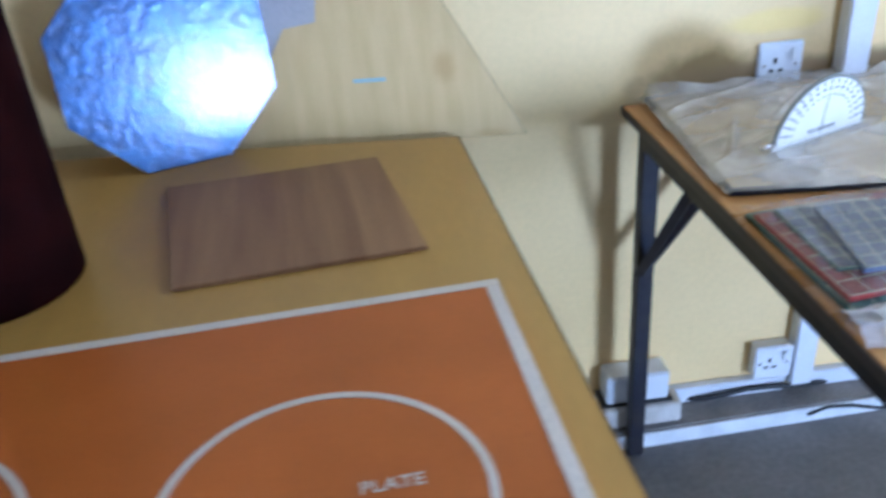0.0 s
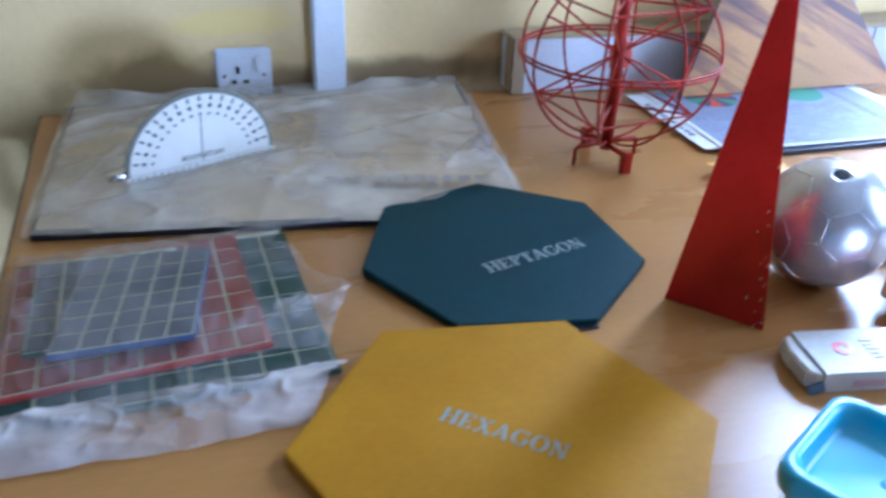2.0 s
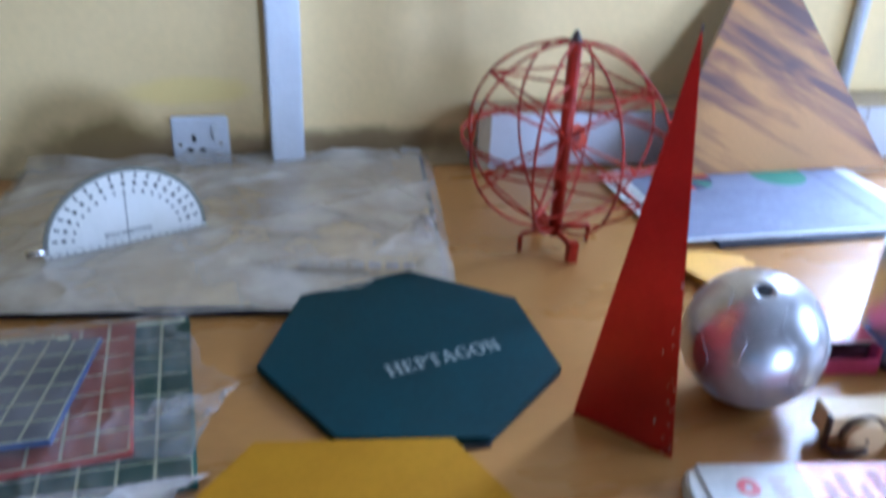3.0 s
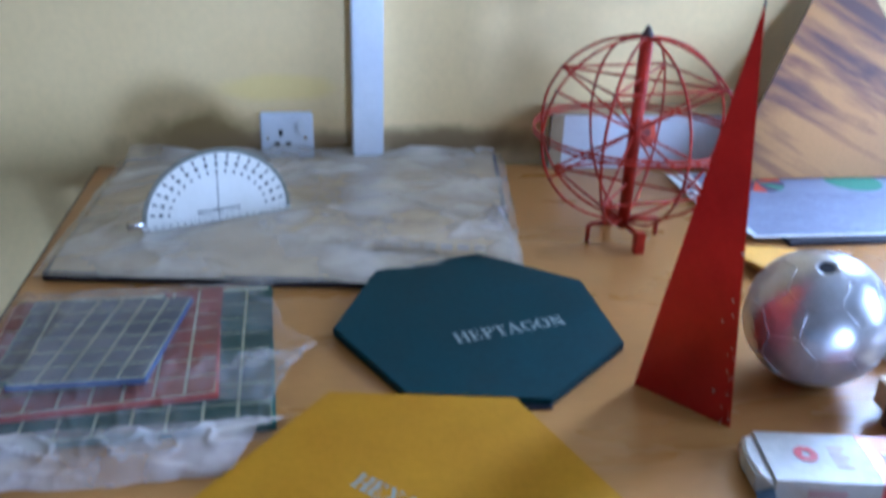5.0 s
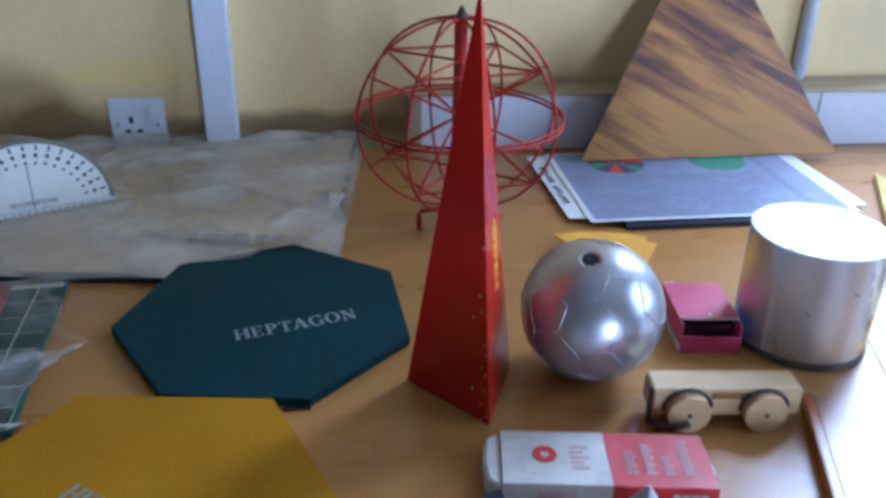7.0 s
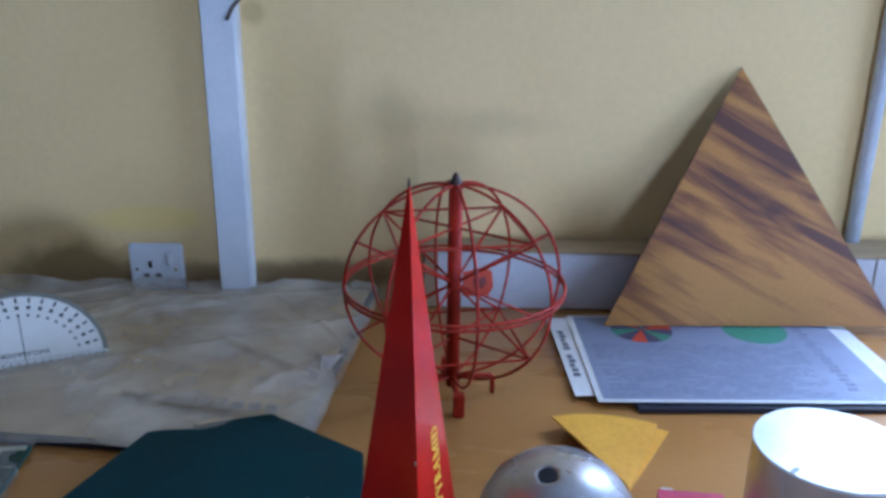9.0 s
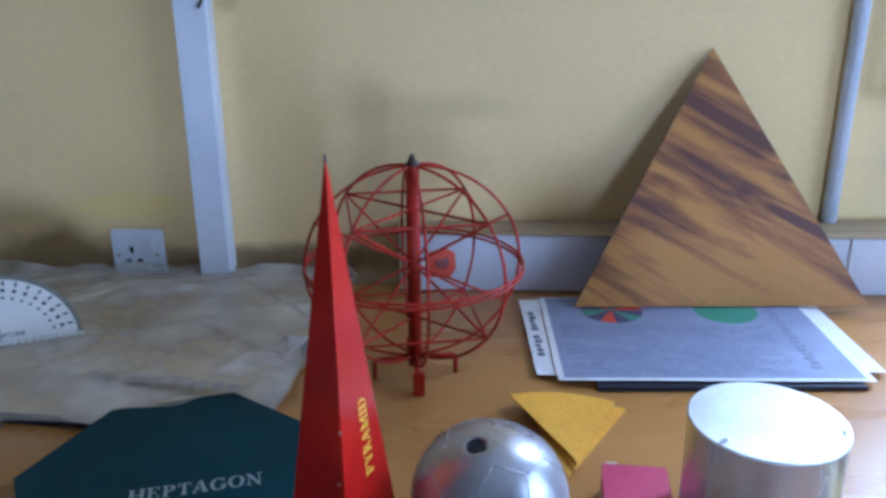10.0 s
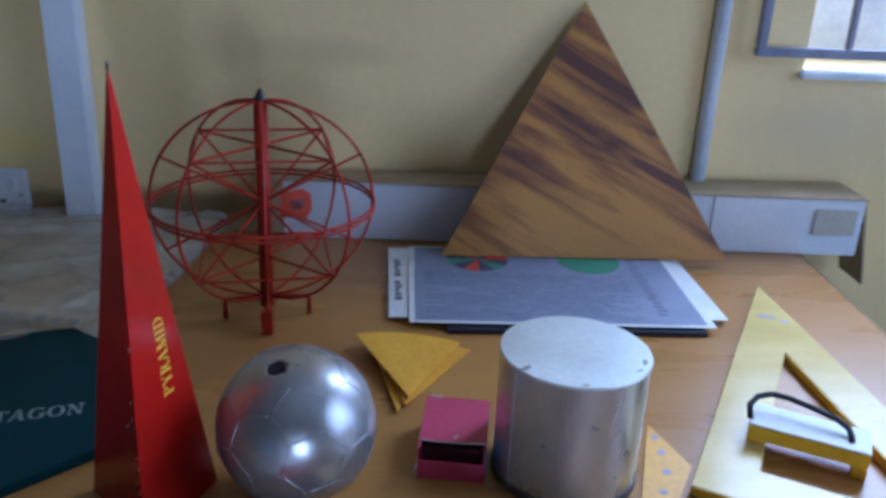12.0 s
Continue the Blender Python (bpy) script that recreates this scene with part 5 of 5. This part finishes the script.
for dx, dy, w_, th in ((-0.048, -0.034, 0.0065, 40), (0.054, -0.022, 0.0055, 70), (0.046, -0.036, 0.003, 20), (-0.004, -0.060, 0.003, 0)):
    part("scuff", prism([(w_ * math.cos(a) * (1 + 0.3 * math.sin(3 * a)), 0.4 * w_ * math.sin(a)) for a in (0, 0.8, 1.6, 2.5, 3.3, 4.2, 5.2)], 0, 0.0003, m=pose(2.3445 + dx, 1.639 + dy, TOP + 0.1203, 0, 0, th)), M_SCUFF, cy, "dark scuff")
for th, z_, w_ in ((-84, 0.083, 0.007), (-62, 0.030, 0.005), (-120, 0.060, 0.004)):
    d_ = Vector((math.cos(radians(th)), math.sin(radians(th)), 0)) * 0.0641
    part("scuff", box(-w_ / 2, -0.0002, -0.001, w_ / 2, 0.0002, 0.001, m=pose(2.3445 + d_.x, 1.639 + d_.y, TOP + z_, 0, 25, th + 90)), M_SCUFF, cy, "dark scuff")
part("side_seam", box(-0.002, -0.0006, 0.009, 0.002, 0.0006, 0.115, m=pose(2.3445 - 0.0562, 1.639 - 0.0312, TOP, 0, 0, -61)), M_ALU, cy)

# pink carton lying open
pk = thing("pink_box", (2.243, 1.68, TOP), "small pink card box with its end open", "box")
PK = pose(2.212, 1.624, TOP, 0, 0, -8)
b = box(0, 0, 0.0005, 0.059, 0.084, 0.0020, m=PK)
box(0, 0, 0.0020, 0.0015, 0.084, 0.0300, m=PK, bm=b)
box(0.0575, 0, 0.0020, 0.059, 0.084, 0.0300, m=PK, bm=b)
box(0.0015, 0.0825, 0.0020, 0.0575, 0.084, 0.0300, m=PK, bm=b)
part("sleeve", b, M_PINK, pk)
part("top_flap", prism([(-0.0005, 0.0135), (0.016, 0.0115), (0.040, 0.0120), (0.0595, 0.0140), (0.0595, 0.0845), (-0.0005, 0.0845)], 0.0302, 0.0314, 0.0003, m=PK), M_PINK, pk)
part("worn_edge", prism([(-0.0008, 0.0125), (0.016, 0.0106), (0.040, 0.0111), (0.0597, 0.0131), (0.0595, 0.0138), (0.040, 0.0118), (0.016, 0.0113), (-0.0005, 0.0133)], 0.0303, 0.0313, m=PK), M_OFFW, pk, "white worn fold")
part("chip", prism([(0.030, 0.017), (0.032, 0.0165), (0.0335, 0.023), (0.0315, 0.0225)], 0.0315, 0.0318, m=PK), M_OFFW, pk, "white scratch")
part("back_tab", prism([(0.002, 0.0846), (0.016, 0.0846), (0.014, 0.0905), (0.004, 0.0905)], 0.0285, 0.0297, 0.0003, m=PK), M_OFFW, pk, "bent white tab")
part("torn_edge", box(-0.0018, -0.002, 0.002, -0.0004, 0.070, 0.0090, 0.0004, m=PK), M_OFFW, pk, "white torn paper edge")
# Added solid filler, coloured dark for the shade inside the open end.
part("shade_fill", box(0.0022, 0.016, 0.0024, 0.0568, 0.082, 0.022, m=PK), M_PINKSHADE, pk, "dark fill for the shaded inside")
part("front_lip", box(0.0, -0.0016, 0.0005, 0.059, -0.0001, 0.0185, m=PK), M_PINK, pk)
part("side_label", box(0.0592, 0.008, 0.003, 0.0598, 0.078, 0.027, m=PK), M_BLUEL, pk, "blue side print")

# toy car of plywood
tc_ = thing("wooden_toy_car", (2.19, 1.525, TOP), "small pale plywood toy car on four wheels", "toy car")
TC = pose(2.205, 1.513, TOP, 0, 0, -6.6)
part("body", box(-0.064, -0.003, 0.011, 0.064, 0.027, 0.0375, 0.0015, m=TC), M_PINE, tc_)
part("label_plate", box(-0.014, -0.0038, 0.0285, 0.026, -0.0031, 0.0355, m=TC), M_CHROME, tc_, "shiny metal strip")
for wx in (-0.034, 0.032):
    for wy0, wy1 in ((-0.013, -0.0045), (0.0275, 0.035)):
        wr = 0.0182 if wy0 < 0 else 0.0130
        g = rod((wx, wy0, wr + 0.0003), (wx, wy1, wr + 0.0003), wr, 32)
        bmesh.ops.transform(g, verts=g.verts, matrix=TC)
        wl = part("wheel", g, M_PINE, tc_)
        g = rod((wx, wy0 - 0.0012 if wy0 < 0 else wy1, 0.0185), (wx, wy0 if wy0 < 0 else wy1 + 0.0012, 0.0185), 0.0020, 10)
        bmesh.ops.transform(g, verts=g.verts, matrix=TC)
        part("axle_end", g, M_DKBROWN, wl)
    arch = [TC @ Vector((wx + 0.0205 * math.cos(radians(a)), -0.0050, 0.0185 + 0.0205 * math.sin(radians(a)))) for a in range(10, 181, 10)]
    part("wheel_arch", tube(arch, 0.0017), M_DKBROWN, tc_, smooth=True)
part("post", box(-0.0675, -0.006, 0.004, -0.0645, 0.001, 0.040, 0.001, m=TC), M_DKBROWN, tc_, "dark brown upright")
part("tow_hook", tube([TC @ Vector(v) for v in ((-0.066, -0.004, 0.009), (-0.060, -0.011, 0.006), (-0.050, -0.016, 0.009), (-0.040, -0.0165, 0.010), (-0.034, -0.017, 0.012))], 0.003), M_DKBROWN, tc_, smooth=True)

# flattened red and white carton
rb = thing("red_white_box", (2.07, 1.46, TOP), "flat red and white printed carton, one end torn open", "box")
RBX = pose(1.996, 1.4415, TOP, 0, 0, -9.2)


def carton_half(x0, x1, dents, seed):
    """One printed half of a soft carton: a bevelled box whose faces sag and crease a little."""
    g = box(x0, 0, 0.0005, x1, 0.061, 0.0205)
    bmesh.ops.subdivide_edges(g, edges=list(g.edges), cuts=7, use_grid_fill=True)
    for v in g.verts:
        inner = min(v.co.x - x0, x1 - v.co.x, v.co.y, 0.061 - v.co.y)
        if v.co.z > 0.02:
            v.co.z -= dents * max(0, noise.noise(Vector((v.co.x * 60, v.co.y * 60, seed)))) + 0.0003 * min(1, inner / 0.012)
        v.co.y += 0.0008 * noise.noise(Vector((v.co.x * 70, v.co.z * 90, seed + 3)))
    bmesh.ops.transform(g, verts=g.verts, matrix=RBX)
    return g


part("white_half", carton_half(0, 0.0828, 0.0005, 1.0), M_OFFW, rb)
part("red_half", carton_half(0.0832, 0.1620, 0.0005, 4.0), M_REDBOX, rb)
g = prism([(-0.012, 0.006), (-0.005, 0.001), (0.0, 0.001), (0.0, 0.060), (-0.010, 0.058), (-0.015, 0.034)], 0.003, 0.0186, 0.0018, m=RBX)
bmesh.ops.subdivide_edges(g, edges=list(g.edges), cuts=2, use_grid_fill=True)
for v in g.verts:
    v.co += 0.0016 * noise.noise_vector(v.co * 120)
part("torn_end", g, M_OFFW, rb, "crumpled torn end")
part("inner_flap", box(-0.010, 0.0005, 0.001, 0.004, 0.003, 0.011, m=RBX @ pose(-0.001, -0.002, 0.001, 0, -20, 0)), M_BLUEGREY, rb, "blue-grey inner flap")
part("end_tuck", box(0.1622, 0.018, 0.006, 0.1660, 0.034, 0.016, 0.001, m=RBX), M_OFFW, rb, "pale tucked end")
part("emblem", ring_flat(0.034, 0.034, 0.0095, 0.0060, 0.0200, 0.0207, RBX, 32), M_REDBOX, rb, "round red emblem")
UP = RBX @ pose(0, 0, 0.0203)
for i, (w_, h_) in enumerate(((0.0085, 0.030), (0.0085, 0.036), (0.0075, 0.026), (0.0090, 0.042))):
    bars([(0.096 + 0.0145 * i, 0.014 + 0.0045 * k_, w_ - 0.0015 * (k_ % 2), 0.0022) for k_ in range(int(h_ / 0.0045))], UP, M_PINKTXT, rb)
bars([(0.054, 0.018 + 0.006 * i, 0.014 - 0.004 * (i % 2), 0.0022) for i in range(5)], UP, M_PINKTXT, rb)
FRONTF = RBX @ pose(0, -0.0008, 0.0, 90, 0, 0)
bars([(0.026, 0.0055, 0.030, 0.007)], FRONTF, M_PINKTXT, rb)
bars([(0.128 + 0.007 * i, 0.010, 0.0055, 0.004) for i in range(4)], FRONTF, M_OFFW, rb)
part("red_side_strip", box(0.0832, -0.0006, 0.0005, 0.100, -0.0002, 0.006, m=RBX), M_REDBOX, rb)

# plastic tub with a sky-blue lid
tr = thing("lidded_tub", (1.92, 1.28, TOP), "frosted plastic tub with a sky-blue recessed lid", "plastic tub")


def rounded(x0, y0, x1, y1, r, k=6):
    out = []
    for cx_, cy_, a0 in ((x1 - r, y1 - r, 0), (x0 + r, y1 - r, 90), (x0 + r, y0 + r, 180), (x1 - r, y0 + r, 270)):
        out += [(cx_ + r * math.cos(radians(a0 + 90 * i / k)), cy_ + r * math.sin(radians(a0 + 90 * i / k))) for i in range(k + 1)]
    return out


TY = pose(1.928, 1.367, TOP, 0, 0, 30)
SX, SY = 0.108, 0.112
tub = [(x, y) for x, y in rounded(-SX + 0.008, -SY + 0.008, -0.008, -0.008, 0.014)]
part("tub", prism(tub, 0.0005, 0.0545, 0.001, m=TY), M_FROST, tr, "frosted plastic tub")
g = bmesh.new()
rings = []
for inset, z in ((0.0045, 0.0550), (0.0015, 0.0580), (0.0, 0.0660), (0.0, 0.0735), (0.0012, 0.0765), (0.0045, 0.0778), (0.0080, 0.0765), (0.0100, 0.0730), (0.0125, 0.0640), (0.0170, 0.0625)):
    rings.append([g.verts.new((x, y, z)) for x, y in rounded(-SX + inset, -SY + inset, -inset, -inset, 0.016)])
for p, q in zip(rings, rings[1:]):
    for i in range(len(p)):
        g.faces.new((p[i], p[(i + 1) % len(p)], q[(i + 1) % len(q)], q[i]))
g.faces.new(rings[0])
g.faces.new(rings[-1])
bmesh.ops.transform(g, verts=g.verts, matrix=TY)
part("lid", g, M_SKY, tr, "sky-blue recessed lid", smooth=True)
part("tab", prism(rounded(-0.002, -0.075, 0.007, -0.040, 0.003), 0.0690, 0.0730, 0.001, m=TY), M_SKY, tr)
part("moulding_mark", lathe([(0, 0), (0.0045, 0), (0.0040, 0.0007), (0, 0.0009)], 16, TY @ Vector((-SX / 2, -SY / 2, 0.0626))), M_SKY, tr, smooth=True)

# metal cone
co = thing("metal_cone", (2.0565, 1.3315, TOP), "shiny metal cone standing on its base", "cone")
part("body", lathe([(0, 0.0005), (0.0675, 0.0005), (0.068, 0.002), (0.0022, 0.109), (0.0012, 0.1105), (0, 0.111)], 96, (2.0565, 1.3315, TOP)), M_STEEL, co, smooth=False)
part("mark", box(-0.006, -0.0005, 0, 0.006, 0.0005, 0.004, m=pose(2.0565 - 0.042, 1.3315 - 0.0275, TOP + 0.029, -58, 0, -56)), M_DARKTXT, co, "small dark print")

# varnished board beside the cylinder
vb_ = thing("varnished_board", (2.33, 1.44, TOP), "glossy varnished wooden board with a metal-edged end", "board")
VB = pose(2.236, 1.377, TOP, 0, 0, -19.8)
part("panel", box(0.0045, 0.0045, 0.0005, 0.205, 0.160, 0.0130, 0.001, m=VB), M_VARN, vb_)
part("edge_strip", box(-0.004, 0.0045, 0.0005, 0.0042, 0.160, 0.0150, 0.001, m=VB), M_ORANGEEDGE, vb_, "orange varnished edge strip")
part("end_trim", box(0.0, 0.0, 0.0005, 0.205, 0.0042, 0.0146, 0.001, m=VB), M_CHROME, vb_, "metal end trim")

# big set square with a triangular opening
SA, SB, SC = Vector((2.691, 2.039)), Vector((2.448, 1.599)), Vector((2.701, 1.457))
cen = (SA + SB + SC) / 3
ss = thing("set_square", (cen.x, cen.y, TOP), "large pale yellow wooden set square with a triangular opening", "set square")


def inset_tri(a, b_, c, d):
    """A triangle moved in by d from each side."""
    pts = [a, b_, c]
    area = (b_ - a).cross(c - a)
    res = []
    for i in range(3):
        p, prev, nxt = pts[i], pts[i - 1], pts[(i + 1) % 3]
        e1, e2 = (nxt - p).normalized(), (prev - p).normalized()
        s_ = abs(e1.cross(e2))
        res.append(p + (e1 + e2) * (d / s_))
    return res


inn = inset_tri(SA, SB, SC, 0.052)
g = bmesh.new()
out_ = [SA, SB, SC]
lv = [[g.verts.new((p.x, p.y, z)) for p in tri] for tri, z in ((out_, TOP + 0.0005), (out_, TOP + 0.0105), (inn, TOP + 0.0105), (inn, TOP + 0.0005))]
for a_, b_ in ((0, 1), (1, 2), (2, 3), (3, 0)):
    for i in range(3):
        k_ = (i + 1) % 3
        g.faces.new((lv[a_][i], lv[a_][k_], lv[b_][k_], lv[b_][i]))
bmesh.ops.recalc_face_normals(g, faces=g.faces)
bmesh.ops.bevel(g, geom=list(g.edges), offset=0.0009, segments=1, affect="EDGES")
part("frame", g, M_SETSQ, ss)
for p, q in ((SB, SC), (inn[0], inn[2])):
    e = (q - p).normalized()
    nn = Vector((e.y, -e.x))
    sgn = 1 if nn.dot(cen - p) < 0 else -1
    off = nn * 0.0006 * sgn * (1 if p is SB else -1)
    aa, bb = p + off + e * 0.004, q + off - e * 0.004
    w2 = nn * 0.0008 * sgn * (1 if p is SB else -1)
    part("painted_edge", prism([(aa.x, aa.y), (bb.x, bb.y), (bb.x + w2.x, bb.y + w2.y), (aa.x + w2.x, aa.y + w2.y)], TOP + 0.0008, TOP + 0.0102), M_YEDGE, ss, "bright yellow painted edge")
bars([(0, 0, 0.022, 0.007), (0.026, -0.010, 0.010, 0.006)], pose(2.648, 1.935, TOP + 0.0106, 0, 0, -10), M_PURPLE, ss)

# yellow block with a cord handle, in the set square's opening
yb = thing("yellow_block", (2.585, 1.63, TOP), "bright yellow wooden block with a black cord handle", "block")
YB = pose(2.524, 1.667, TOP, 0, 0, -29)
# White on the block's top stands in for the glare it catches.
part("top_bar", box(0, 0, 0.0280, 0.105, 0.042, 0.0300, 0.0005, m=YB), M_PAPERW, yb, "top face whitened for window glare")
part("front_bar", box(0, 0, 0.0130, 0.105, 0.040, 0.0278, 0.0012, m=YB), M_YEDGE, yb)
part("end_leg", box(0, 0.001, 0.0005, 0.018, 0.019, 0.0129, 0.001, m=YB), M_YEDGE, yb)
part("end_leg", box(0.092, 0.001, 0.0005, 0.105, 0.019, 0.0129, 0.001, m=YB), M_YEDGE, yb)
cord = [(0.000, 0.008, 0.031), (-0.003, 0.020, 0.037), (0.002, 0.032, 0.042), (0.014, 0.038, 0.045), (0.030, 0.038, 0.045), (0.052, 0.034, 0.043), (0.072, 0.031, 0.040), (0.084, 0.026, 0.036), (0.088, 0.018, 0.032), (0.088, 0.012, 0.030)]
part("cord_handle", tube([YB @ Vector(v) for v in cord], 0.0030), M_BLACK, yb, "black cord handle", smooth=True)

# small yellow ruler piece half under the set square
yr = thing("yellow_scale_piece", (2.44, 1.65, TOP), "small yellow card triangle with faded purple marks", "card triangle")
part("card", prism([(2.4425, 1.708), (2.392, 1.555), (2.434, 1.586), (2.464, 1.638)], TOP, TOP + 0.0012), M_FAN, yr)
for px, py_ in ((2.443, 1.685), (2.442, 1.660), (2.438, 1.630), (2.426, 1.602)):
    part("mark", prism(ngon(px, py_, 0.004, 8, 0), TOP + 0.0013, TOP + 0.0015), M_PURPLE, yr)
